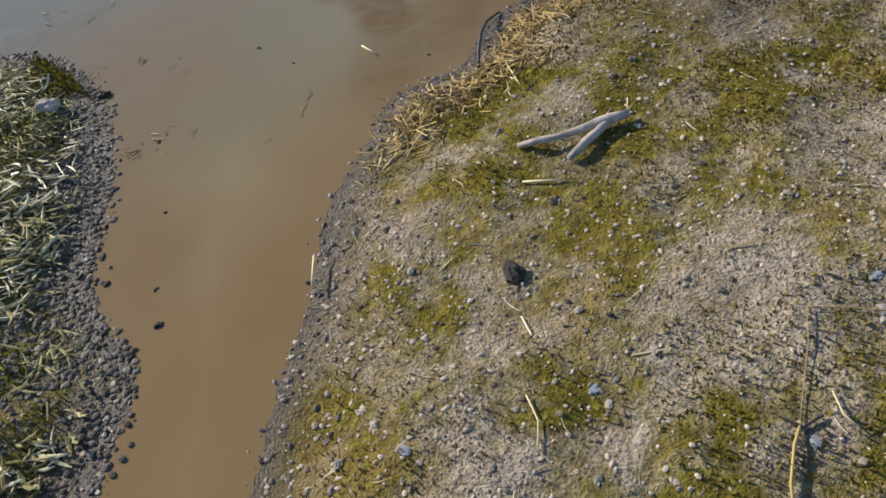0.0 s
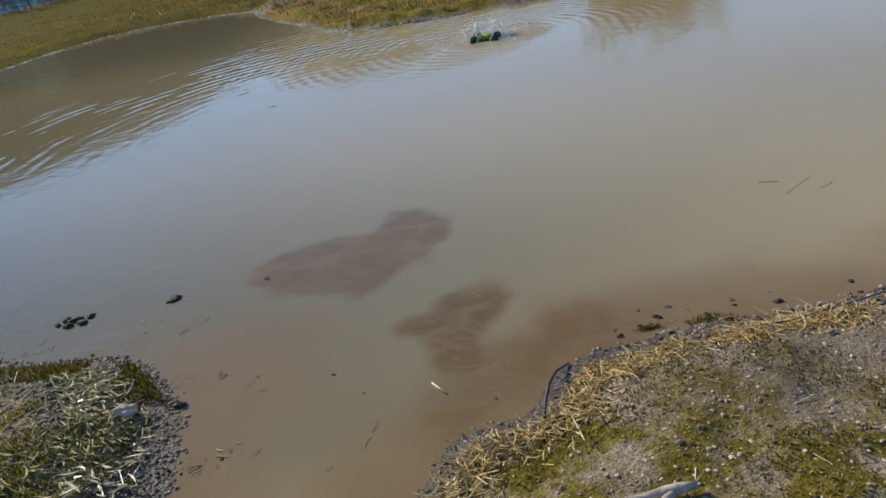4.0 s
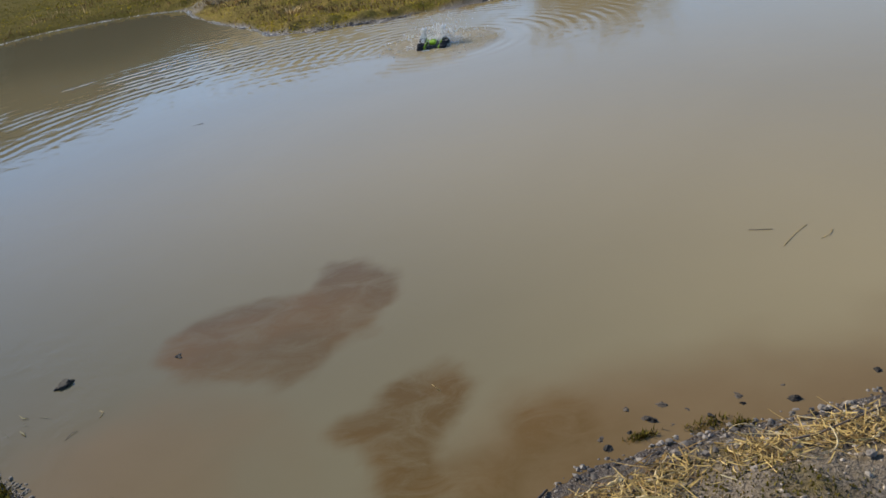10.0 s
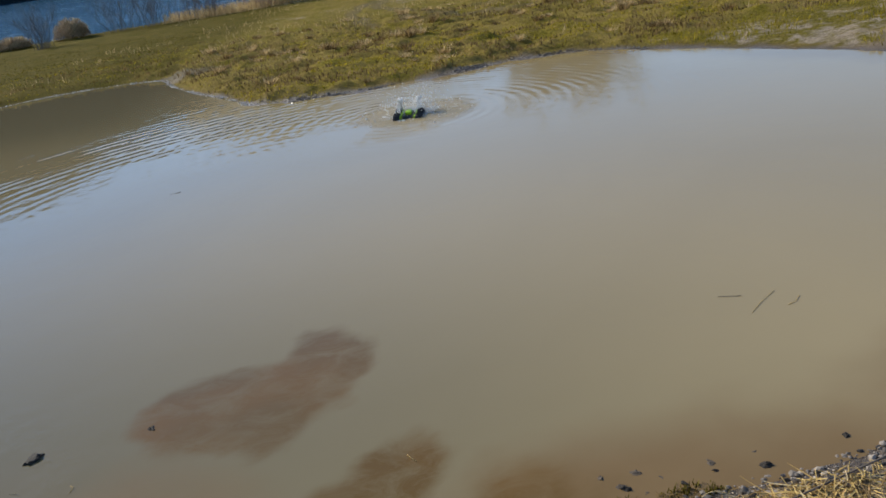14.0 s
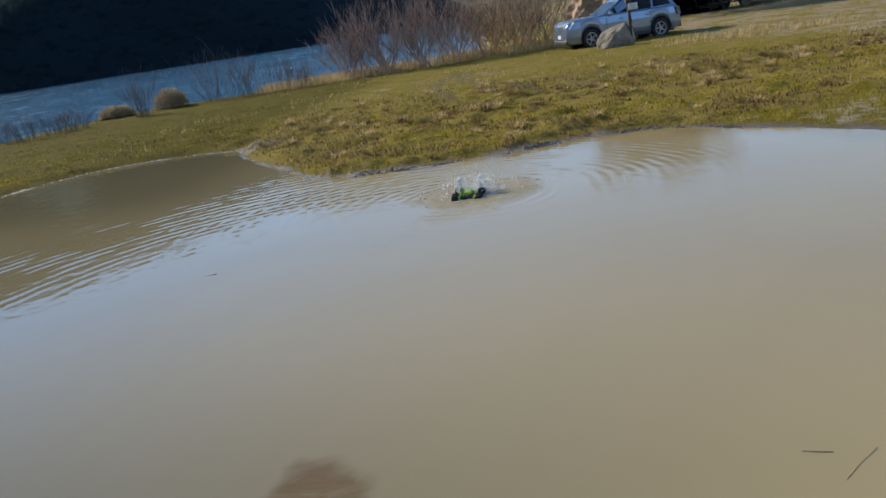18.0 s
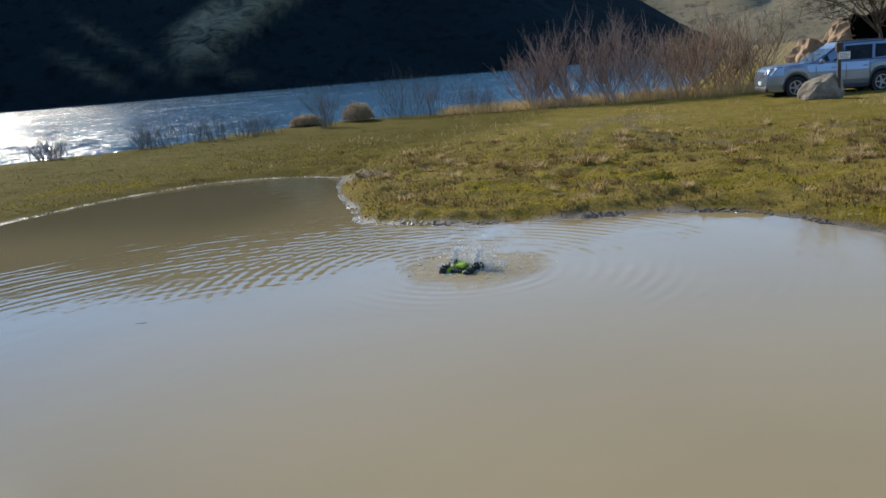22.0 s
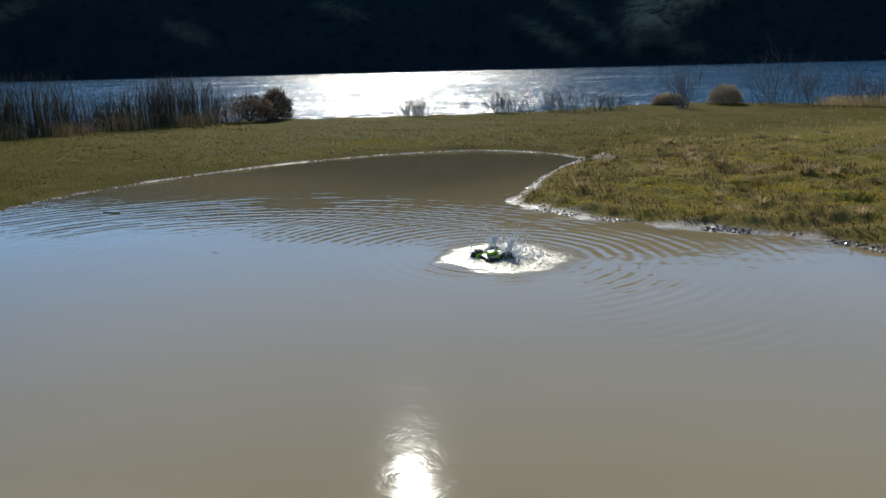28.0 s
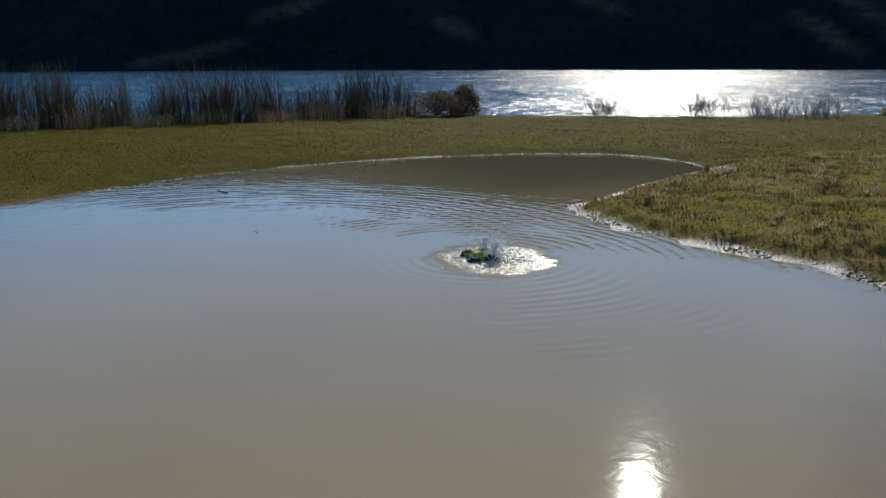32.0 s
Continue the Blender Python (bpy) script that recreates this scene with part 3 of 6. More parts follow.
for az, el, long, wide, slant in ((-36, 2.9, 3.4, 0.42, -0.62), (-38, 1.6, 2.6, 0.40, -0.5), (-29.4, 0.8, 2.2, 0.35, -0.3), (-73.0, 3.6, 2.8, 0.5, 0.3), (-62, 2.4, 1.6, 0.5, -0.4),
                                  (-78.5, 0.9, 2.6, 0.4, 0.25), (-81.5, 0.3, 2.2, 0.35, 0.2), (-52, 3.6, 1.8, 0.4, -0.3)):
    c, q = math.cos(slant), math.sin(slant)
    u, w = (h_az - az) * c + (h_el - el) * q, -(h_az - az) * q + (h_el - el) * c
    sunlit_grass = np.maximum(sunlit_grass, (0.3 if az > -45 else 0.22) * smooth(1.5, 0.4, np.hypot(u / long, w / wide)))
# a bench added flatter than the wall, so sun over the crest lights it
c, q = math.cos(0.52), math.sin(0.52)
u, w = (h_az + 28.4) * c + (h_el - 2.9) * q, -(h_az + 28.4) * q + (h_el - 2.9) * c
span = smooth(6.0, 3.4, np.abs(u - 1.0) + (fbm(h_az * 0.9, h_el * 0.9, 39) - 0.5) * 2.0)
bench = 9.5 * span * smooth(-0.7, 0.0, w) * np.clip(1 - w / 3.4, 0, 1)
# pale colour over the bench paints in more of its sunlight
sunlit_grass = np.maximum(sunlit_grass, span * smooth(-0.5, 0.0, w) * smooth(3.4, 2.2, w))
attribute(wall, "sunlit_grass", sunlit_grass)
wall.data.vertices.foreach_set("co", (hv + np.stack([0 * bench, 0 * bench, bench], -1)).astype(np.float32).ravel())
wall.data.update()


# ---- shapes ----
class Build:
    """Gathers many small solids into one mesh."""

    def __init__(self):
        self.v, self.f = [], []

    def tube(self, points, radii, sides=5, cap=True):
        start = len(self.v)
        pts = [Vector(p) for p in points]
        for i, p in enumerate(pts):
            d = (pts[min(i + 1, len(pts) - 1)] - pts[max(i - 1, 0)]).normalized()
            u = d.cross(Vector((0.31, 0.17, 0.93))).normalized()
            w = d.cross(u)
            for s in range(sides):
                a = 2 * math.pi * s / sides
                self.v.append(p + (u * math.cos(a) + w * math.sin(a)) * radii[i])
        for i in range(len(pts) - 1):
            for s in range(sides):
                a, b = start + i * sides + s, start + i * sides + (s + 1) % sides
                self.f.append((a, b, b + sides, a + sides))
        if cap:
            self.f.append(tuple(start + s for s in reversed(range(sides))))
            self.f.append(tuple(start + (len(pts) - 1) * sides + s for s in range(sides)))

    def blade(self, base, tip, width, side=None):
        base, tip = Vector(base), Vector(tip)
        d = tip - base
        u = (side or d.cross(Vector((0.3, 0.2, 1)))).normalized() * width * 0.5
        mid = base + d * 0.55 + Vector((0, 0, d.length * 0.06))
        k = len(self.v)
        self.v += [base - u, base + u, mid + u * 0.8, mid - u * 0.8, tip]
        self.f += [(k, k + 1, k + 2, k + 3), (k + 3, k + 2, k + 4)]

    def ribbon(self, points, width):
        """A flat dry leaf along a line of places, tapered at its ends."""
        pts = [Vector(p) for p in points]
        k, n = len(self.v), len(pts)
        for i, p in enumerate(pts):
            d = (pts[min(i + 1, n - 1)] - pts[max(i - 1, 0)]).normalized()
            u = d.cross(Vector((0, 0.1, 1))).normalized() * width * (0.5 - 0.32 * abs(2 * i / (n - 1) - 1))
            self.v += [p - u, p + Vector((0, 0, width * 0.22)), p + u]
        for i in range(n - 1):
            a = k + 3 * i
            self.f += [(a, a + 1, a + 4, a + 3), (a + 1, a + 2, a + 5, a + 4)]

    def straw(self, a, b, r):
        self.tube([a, b], [r, r * 0.8], 3)

    def pebble(self, c, sx, sy, sz, turn, rnd):
        k = len(self.v)
        ct, st = math.cos(turn), math.sin(turn)
        for x, y, z in OCTA:
            j = 1 + rnd.uniform(-0.22, 0.22)
            x, y, z = x * sx * j, y * sy * j, z * sz * j
            self.v.append((c[0] + x * ct - y * st, c[1] + x * st + y * ct, c[2] + z))
        self.f += [tuple(k + i for i in f) for f in OCTA_F]

    def make(self, name, material, parent=None, label="", shade=False):
        return mesh_object(name, [tuple(p) for p in self.v], self.f, material, parent, shade, label)


def unit_stone():
    bm = bmesh.new()
    bmesh.ops.create_icosphere(bm, subdivisions=1, radius=1)
    bm.verts.ensure_lookup_table()
    v = [tuple(p.co) for p in bm.verts]
    f = [tuple(q.index for q in t.verts) for t in bm.faces]
    bm.free()
    return v, f


OCTA, OCTA_F = unit_stone()


def box(bm, x0, x1, y0, y1, z0, z1):
    vs = [bm.verts.new(p) for p in ((x0, y0, z0), (x1, y0, z0), (x1, y1, z0), (x0, y1, z0), (x0, y0, z1), (x1, y0, z1), (x1, y1, z1), (x0, y1, z1))]
    for q in ((3, 2, 1, 0), (4, 5, 6, 7), (0, 1, 5, 4), (1, 2, 6, 5), (2, 3, 7, 6), (3, 0, 4, 7)):
        bm.faces.new([vs[i] for i in q])
    return vs


def soft_box(x0, x1, y0, y1, z0, z1, r=0.01, seg=2):
    bm = bmesh.new()
    box(bm, x0, x1, y0, y1, z0, z1)
    bmesh.ops.bevel(bm, geom=bm.edges[:], offset=r, segments=seg, affect="EDGES", profile=0.5)
    return bm


def slab(points, thick, along):
    """A plate: an outline of places, pushed out by thick along a direction."""
    bm = bmesh.new()
    off = Vector(along).normalized() * thick
    a = [bm.verts.new(Vector(p)) for p in points]
    b = [bm.verts.new(Vector(p) + off) for p in points]
    bm.faces.new(a)
    bm.faces.new(b[::-1])
    n = len(a)
    for i in range(n):
        bm.faces.new((a[(i + 1) % n], a[i], b[i], b[(i + 1) % n]))
    bmesh.ops.recalc_face_normals(bm, faces=bm.faces[:])
    return bm


def disc(radius, y0, y1, n=28, centre=(0, 0)):
    """A short cylinder along y."""
    bm = bmesh.new()
    rings = [[bm.verts.new((centre[0] + radius * math.cos(2 * math.pi * i / n), y, centre[1] + radius * math.sin(2 * math.pi * i / n))) for i in range(n)] for y in (y0, y1)]
    bm.faces.new(rings[0])
    bm.faces.new(rings[1][::-1])
    for i in range(n):
        bm.faces.new((rings[0][(i + 1) % n], rings[0][i], rings[1][i], rings[1][(i + 1) % n]))
    bmesh.ops.recalc_face_normals(bm, faces=bm.faces[:])
    return bm


def lathe(profile, n=28):
    """A ring solid turned about y; profile of (radius, y), closed."""
    bm = bmesh.new()
    rings = [[bm.verts.new((r * math.cos(2 * math.pi * i / n), y, r * math.sin(2 * math.pi * i / n))) for r, y in profile] for i in range(n)]
    m = len(profile)
    for i in range(n):
        for j in range(m):
            bm.faces.new((rings[i][j], rings[i][(j + 1) % m], rings[(i + 1) % n][(j + 1) % m], rings[(i + 1) % n][j]))
    bmesh.ops.recalc_face_normals(bm, faces=bm.faces[:])
    return bm


def stone_mesh(seed, sx, sy, sz, sub=3, rough=0.35, flat=0.0, freq=1.3):
    """A boulder: a ball pushed about by noise, with planed sides."""
    bm = bmesh.new()
    bmesh.ops.create_icosphere(bm, subdivisions=sub, radius=1)
    rnd = rand(seed)
    planes = [(Vector((rnd.uniform(-1, 1), rnd.uniform(-1, 1), rnd.uniform(-0.4, 1))).normalized(), rnd.uniform(0.62, 0.9)) for _ in range(9)]
    off = Vector((seed * 3.7, seed * 1.3, seed * 0.7))
    for v in bm.verts:
        p = v.co.copy()
        for nrm, d in planes:
            k = p.dot(nrm)
            if k > d:
                p -= nrm * (k - d) * 0.85
        p *= 1 + rough * (noise.fractal(p * freq + off, 0.9, 2.1, 5))* 0.5
        v.co = Vector((p.x * sx, p.y * sy, p.z * sz))
        v.co.z = max(v.co.z, -0.5 * sz)
    return bm


# ---- materials of things ----
SILVER = plain("silver_blue_paint", (0.27, 0.33, 0.41), 0.22, 0.7, 0.06, 3.0, 0.0)
SLATE = plain("slate_blue_paint", (0.035, 0.055, 0.075), 0.3, 0.3, 0.06, 3.0, 0.0)
TYRE = plain("rubber", (0.018, 0.018, 0.02), 0.8, 0.0, 0.3, 30, 0.3, 0.002)
ALLOY = plain("alloy", (0.38, 0.39, 0.41), 0.35, 0.8, 0.1, 20, 0.0)
CLAD = plain("grey_plastic", (0.035, 0.037, 0.04), 0.55, 0.0, 0.2, 30, 0.1, 0.001)
CHROME = plain("chrome", (0.75, 0.76, 0.78), 0.15, 1.0, 0.05, 20, 0.0)
LAMP = plain("lamp_glass", (0.75, 0.77, 0.8), 0.08, 0.0, 0.1, 40, 0.0)
REDLAMP = plain("red_lamp_glass", (0.20, 0.12, 0.11), 0.12, 0.0, 0.1, 40, 0.0)
WHITE = plain("white_paint", (0.75, 0.75, 0.73), 0.5, 0.0, 0.1, 12, 0.1, 0.001)
WOOD = plain("weathered_wood", (0.16, 0.12, 0.085), 0.85, 0.0, 0.4, 22, 0.6, 0.004)
GREY_WOOD = plain("driftwood", (0.40, 0.33, 0.26), 0.85, 0.0, 0.45, 30, 0.8, 0.004)
DARK_WOOD = plain("wet_root", (0.06, 0.042, 0.03), 0.6, 0.0, 0.4, 40, 0.6, 0.003)
BARK = plain("bark", (0.12, 0.085, 0.06), 0.9, 0.0, 0.35, 14, 0.6, 0.01)
# almost black, since the outcrop's shade is painted into the rock colour
SHADED_BASALT = rock_material("shaded_basalt", (0.0022, 0.0022, 0.0024), (0.008, 0.0075, 0.007), 0.97, 0.9)
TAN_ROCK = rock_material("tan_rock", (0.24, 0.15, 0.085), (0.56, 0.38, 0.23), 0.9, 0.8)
GREY_ROCK = rock_material("lichened_boulder", (0.15, 0.12, 0.085), (0.40, 0.335, 0.245), 0.9, 3.0)
STONE = rock_material("grey_stone", (0.14, 0.115, 0.09), (0.33, 0.28, 0.225), 0.85, 24)
WET_STONE = rock_material("wet_stone", (0.016, 0.013, 0.010), (0.06, 0.05, 0.038), 0.8, 24)
MUDDY_STONE = rock_material("muddy_stone", (0.06, 0.045, 0.03), (0.15, 0.115, 0.08), 0.7, 24)
BLUE_STONE = rock_material("bluish_stone", (0.15, 0.16, 0.17), (0.34, 0.35, 0.36), 0.7, 24)
PALE_STONE = rock_material("pale_stone", (0.30, 0.245, 0.18), (0.58, 0.49, 0.385), 0.8, 24)
PEBBLES = varied("pebbles", (0.08, 0.06, 0.041), (0.62, 0.50, 0.365), 0.8)
WET_PEBBLES = varied("wet_pebbles", (0.016, 0.013, 0.011), (0.19, 0.16, 0.13), 0.5, 0.3)
SHORE_STONES = varied("shore_stones", (0.02, 0.017, 0.013), (0.36, 0.30, 0.235), 0.6, 0.3)
BANK_PEBBLES = varied("damp_pebbles", (0.014, 0.012, 0.009), (0.21, 0.175, 0.13), 0.7, 0.2)
STRAW = varied("straw", (0.12, 0.06, 0.012), (0.86, 0.60, 0.20), 0.55, 0.3, 0.15)
PALE_STRAW = varied("bleached_straw", (0.42, 0.31, 0.12), (0.95, 0.82, 0.52), 0.5, 0.4, 0.12)
WET_LITTER = varied("wet_reed_litter", (0.06, 0.052, 0.014), (0.56, 0.47, 0.20), 0.65, 0.15, 0.1)
MOSS = varied("moss", (0.05, 0.039, 0.007), (0.27, 0.21, 0.036), 0.85, 0.05, 0.25)
GREEN_GRASS = varied("green_grass", (0.038, 0.033, 0.003), (0.19, 0.155, 0.013), 0.75, 0.05, 0.25)
BANK_MOSS = varied("bank_moss", (0.06, 0.058, 0.008), (0.30, 0.26, 0.04), 0.75, 0.05, 0.3)
GRASS = varied("grass", (0.16, 0.125, 0.008), (0.44, 0.345, 0.036), 0.75, 0.05, 0.45)
FROTH = varied("dried_froth", (0.28, 0.245, 0.19), (0.66, 0.62, 0.55), 0.45, 0.4, 0.15)
WET_MUD = varied("wet_mud", (0.03, 0.022, 0.014), (0.16, 0.125, 0.085), 0.28, 0.5)
DARK_GRASS = varied("dark_withered_grass", (0.06, 0.04, 0.016), (0.22, 0.145, 0.055), 0.85, 0.05, 0.25)
DARK_BUSH = varied("dark_bush", (0.07, 0.05, 0.032), (0.30, 0.215, 0.14), 0.8, 0.06, 0.2)
DARK_REEDS = varied("dark_reeds", (0.05, 0.042, 0.026), (0.24, 0.185, 0.11), 0.8, 0.06, 0.3)
BROWN_GRASS = varied("withered_grass", (0.075, 0.046, 0.018), (0.36, 0.245, 0.105), 0.8, 0.06, 0.3)
DRY_GRASS = varied("dry_grass", (0.32, 0.22, 0.09), (0.72, 0.54, 0.28), 0.75, 0.06, 0.35)
TWIGS = varied("twigs", (0.05, 0.034, 0.028), (0.68, 0.49, 0.39), 0.8)
RED_TWIGS = varied("reddish_twigs", (0.08, 0.048, 0.03), (0.72, 0.50, 0.31), 0.8)
GREY_TWIGS = varied("grey_twigs", (0.07, 0.062, 0.055), (0.24, 0.21, 0.185), 0.8)
SAGE = varied("pale_sage", (0.32, 0.25, 0.15), (0.68, 0.55, 0.36), 0.8, 0.06, 0.2)
LIME = plain("lime_plastic", (0.42, 0.62, 0.02), 0.35, 0.0, 0.1, 30, 0.0)
BLACK = plain("black_plastic", (0.012, 0.013, 0.016), 0.35, 0.0, 0.2, 30, 0.1, 0.001)
FOAM = varied("foam", (0.85, 0.85, 0.83), (0.99, 0.99, 0.98), 0.2, 0.6, 0.5)


def glass_material():
    m, t, b = nodes("tinted_glass", 0.03, 0, 0.15)
    v = place(t)
    link(t, ramp(t, noise_node(t, v, 3), [(0.3, (0.012, 0.016, 0.02)), (0.7, (0.03, 0.038, 0.045))]), b.inputs["Base Color"])
    return m


TINTED = glass_material()



# ---- parked car ----
def arc(cx, cz, r, a0, a1, n):
    return [(cx + r * math.cos(radians(a0 + (a1 - a0) * i / n)), cz + r * math.sin(radians(a0 + (a1 - a0) * i / n))) for i in range(n + 1)]


def squeeze(x, y, z):
    """The car's plan: nose and tail drawn in, sides leaning in above the waist."""
    k = 1 - 0.20 * max(0.0, (abs(x) - 1.6) / 0.78) ** 2
    return (x, y * k, z)


def parked_car(m, paint, colour, label):
    car = thing("parked_car", m, label, "car")
    FX, RX, R = 1.42, -1.44, 0.41
    xs = sorted({-2.38, -2.34, -2.26, -2.1, 2.1, 2.2, 2.28, 2.34, 2.38} | {round(-2.0 + 0.1 * i, 3) for i in range(41)}
                | {round(c + R * math.cos(radians(a)), 3) for c in (FX, RX) for a in range(0, 181, 15)})

    def top_line(x):
        return float(np.interp(x, [-2.38, -2.34, -2.28, -2.1, 1.0, 1.6, 2.02, 2.26, 2.34, 2.38], [0.62, 0.85, 1.06, 1.1, 1.12, 1.10, 1.06, 1.01, 0.90, 0.68]))

    def bottom_line(x):
        z = float(np.interp(x, [-2.38, -2.2, -1.9, 1.9, 2.28, 2.38], [0.44, 0.3, 0.25, 0.25, 0.27, 0.4]))
        for c in (FX, RX):
            if abs(x - c) < R:
                z = max(z, 0.37 + math.sqrt(R * R - (x - c) ** 2))
        return z

    bm = bmesh.new()
    cols = []
    for x in xs:
        zt, zb = top_line(x), bottom_line(x)
        ring = []
        for s_ in (-1, 1):
            seq = [(0.88, zb), (0.905, zb + (zt - zb) * 0.3), (0.90, zb + (zt - zb) * 0.65), (0.865, zb + (zt - zb) * 0.93), (0.80, zt)]
            ring += [squeeze(x, s_ * y, z) for y, z in (seq if s_ < 0 else seq[::-1])]
        cols.append([bm.verts.new(p) for p in ring])
    for a, b in zip(cols, cols[1:]):
        for i in range(10):
            bm.faces.new((a[i], a[(i + 1) % 10], b[(i + 1) % 10], b[i]))
    bm.faces.new(cols[0])
    bm.faces.new(cols[-1][::-1])
    bmesh.ops.recalc_face_normals(bm, faces=bm.faces[:])
    part("body", bm, paint, car, colour + " painted body")
    # cabin: waist and roof outlines
    low = [(0.88, 0.79), (0.3, 0.82), (-1.2, 0.82), (-2.2, 0.74)]
    top = [(-0.04, 0.60), (-0.3, 0.64), (-1.3, 0.63), (-1.86, 0.58)]
    ZL, ZT = 1.07, 1.62
    bm = bmesh.new()
    lo = [bm.verts.new((x, s * y, ZL)) for s, seq in ((1, low), (-1, low[::-1])) for x, y in seq]
    up = [bm.verts.new((x, s * y, ZT)) for s, seq in ((1, top), (-1, top[::-1])) for x, y in seq]
    mid = [bm.verts.new((x * 0.96 - 0.03, s * y * 0.86, ZT + 0.065)) for s, seq in ((1, top), (-1, top[::-1])) for x, y in seq]
    for a, b in ((lo, up), (up, mid)):
        for i in range(8):
            bm.faces.new((a[i], a[(i + 1) % 8], b[(i + 1) % 8], b[i]))
    bm.faces.new(mid)
    bmesh.ops.recalc_face_normals(bm, faces=bm.faces[:])
    part("cabin", bm, paint, car, colour + " roof and pillars")

    def side(x, k, s):
        """A place on the cabin's side wall: x along, k from waist to roof."""
        xs = [p[0] for p in low][::-1]
        yl = float(np.interp(x, xs, [p[1] for p in low][::-1]))
        yt = float(np.interp(x, [p[0] for p in top][::-1], [p[1] for p in top][::-1]))
        return (x, s * (yl + (yt - yl) * k + 0.004), ZL + (ZT - ZL) * k)

    for s in (1, -1):
        for pts in ([(0.66, 0.08), (-0.22, 0.08), (-0.22, 0.88), (0.04, 0.88)], [(-0.26, 0.08), (-1.12, 0.08), (-1.18, 0.88), (-0.26, 0.88)],
                    [(-1.22, 0.12), (-1.98, 0.16), (-1.74, 0.84), (-1.28, 0.88)]):
            part("side_window", slab([side(x, k, s) for x, k in pts], 0.006, (0, s, 0.3)), TINTED, car, "dark tinted side window")
    for x0, x1, y0, y1, nm, lab in ((0.82, 0.0, 0.72, 0.55, "windshield", "sloping windshield"), (-2.16, -1.84, 0.66, 0.5, "rear_window", "tinted rear window")):
        d = 1 if x0 > 0 else -1
        part(nm, slab([(x0 + d * 0.012, -y0, ZL + 0.04), (x0 + d * 0.012, y0, ZL + 0.04), (x1 + d * 0.01, y1, ZT - 0.04), (x1 + d * 0.01, -y1, ZT - 0.04)], 0.006, (d, 0, 0.8)), TINTED, car, lab)
    for s in (1, -1):
        rail = Build()
        rail.tube([(-0.15, s * 0.58, 1.66), (-0.25, s * 0.59, 1.71), (-1.5, s * 0.57, 1.71), (-1.62, s * 0.55, 1.66)], [0.018] * 4, 6)
        rail.make("roof_rail", CLAD, car, "dark roof rail")
        part("sill_cladding", soft_box(-0.98, 0.96, s * 0.86 if s > 0 else -0.925, 0.925 if s > 0 else s * 0.86, 0.24, 0.36, 0.012), CLAD, car, "dark plastic sill")
        for x in (0.34, -0.72):
            part("door_handle", soft_box(x - 0.28, x - 0.1, min(s * 0.9, s * 0.925), max(s * 0.9, s * 0.925), 0.9, 0.93, 0.006), paint, car)
        for x in (0.76, -0.24, -1.02):
            part("door_seam", soft_box(x - 0.006, x + 0.006, min(s * 0.9, s * 0.909), max(s * 0.9, s * 0.909), 0.4, 1.0, 0.002, 1), BLACK, car, "dark door gap")
        part("door_mirror", soft_box(0.52, 0.66, min(s * 0.84, s * 1.04), max(s * 0.84, s * 1.04), 1.06, 1.2, 0.04), paint, car)
        part("headlight", slab([(2.28, s * 0.46, 1.0), (2.36, s * 0.42, 0.82), (2.24, s * 0.80, 0.80), (2.04, s * 0.83, 1.02)], 0.03, (0.6, s * 0.4, 0.4)), LAMP, car, "clear headlight")
        part("tail_light", slab([(-2.30, s * 0.78, 1.02), (-2.12, s * 0.83, 1.05), (-2.2, s * 0.84, 0.78), (-2.35, s * 0.78, 0.74)], 0.02, (-0.5, s * 0.8, 0)), REDLAMP, car, "red tail light")
        part("fog_light", disc(0.06, 0, 0.02, 12), LAMP, car).matrix_local = pose(2.36, s * 0.55, 0.42, 0, 0, -90)
        for x in (FX, RX):
            arch = Build()
            arch.tube([(x + 0.43 * math.cos(radians(a)), s * 0.885, 0.36 + 0.43 * math.sin(radians(a))) for a in range(-8, 189, 14)], [0.035] * 15, 6)
            arch.make("wheel_arch", CLAD, car, "dark plastic wheel arch")
    part("grille", soft_box(2.24, 2.35, -0.42, 0.42, 0.66, 0.84, 0.02), BLACK, car, "dark grille")
    part("grille_bar", soft_box(2.34, 2.37, -0.42, 0.42, 0.735, 0.765, 0.008), CHROME, car, "bright grille bar")
    part("front_bumper", soft_box(2.1, 2.40, -0.66, 0.66, 0.26, 0.42, 0.04), CLAD, car, "dark lower bumper")
    part("rear_bumper", soft_box(-2.42, -2.1, -0.68, 0.68, 0.3, 0.44, 0.04), CLAD, car, "dark rear bumper")
    part("number_plate", soft_box(2.385, 2.41, -0.16, 0.16, 0.47, 0.6, 0.008), WHITE, car, "plain white plate")
    part("underbody", soft_box(-2.1, 2.1, -0.72, 0.72, 0.2, 0.5, 0.05), BLACK, car, "dark underside")
    for x in (FX, RX):
        for s in (1, -1):
            tyre = part("wheel", lathe([(0.36, -0.11), (0.352, -0.118), (0.25, -0.118), (0.23, -0.1), (0.23, 0.1), (0.25, 0.118), (0.352, 0.118), (0.36, 0.11)], 32), TYRE, car, "black tyre on a five-spoke wheel", True)
            tyre.matrix_local = pose(x, s * 0.79, 0.36)
            part("hub", disc(0.07, s * 0.06, s * 0.105, 16), ALLOY, tyre)
            part("rim", lathe([(0.232, s * 0.115), (0.205, s * 0.115), (0.205, s * 0.0), (0.232, s * 0.0)], 28), ALLOY, tyre, "silver alloy rim")
            part("brake_disc", disc(0.2, -0.02, 0.02, 20), BLACK, tyre)
            for k in range(5):
                a = 2 * math.pi * k / 5
                sp = soft_box(0.05, 0.215, min(s * 0.06, s * 0.1), max(s * 0.06, s * 0.1), -0.028, 0.028, 0.008, 1)
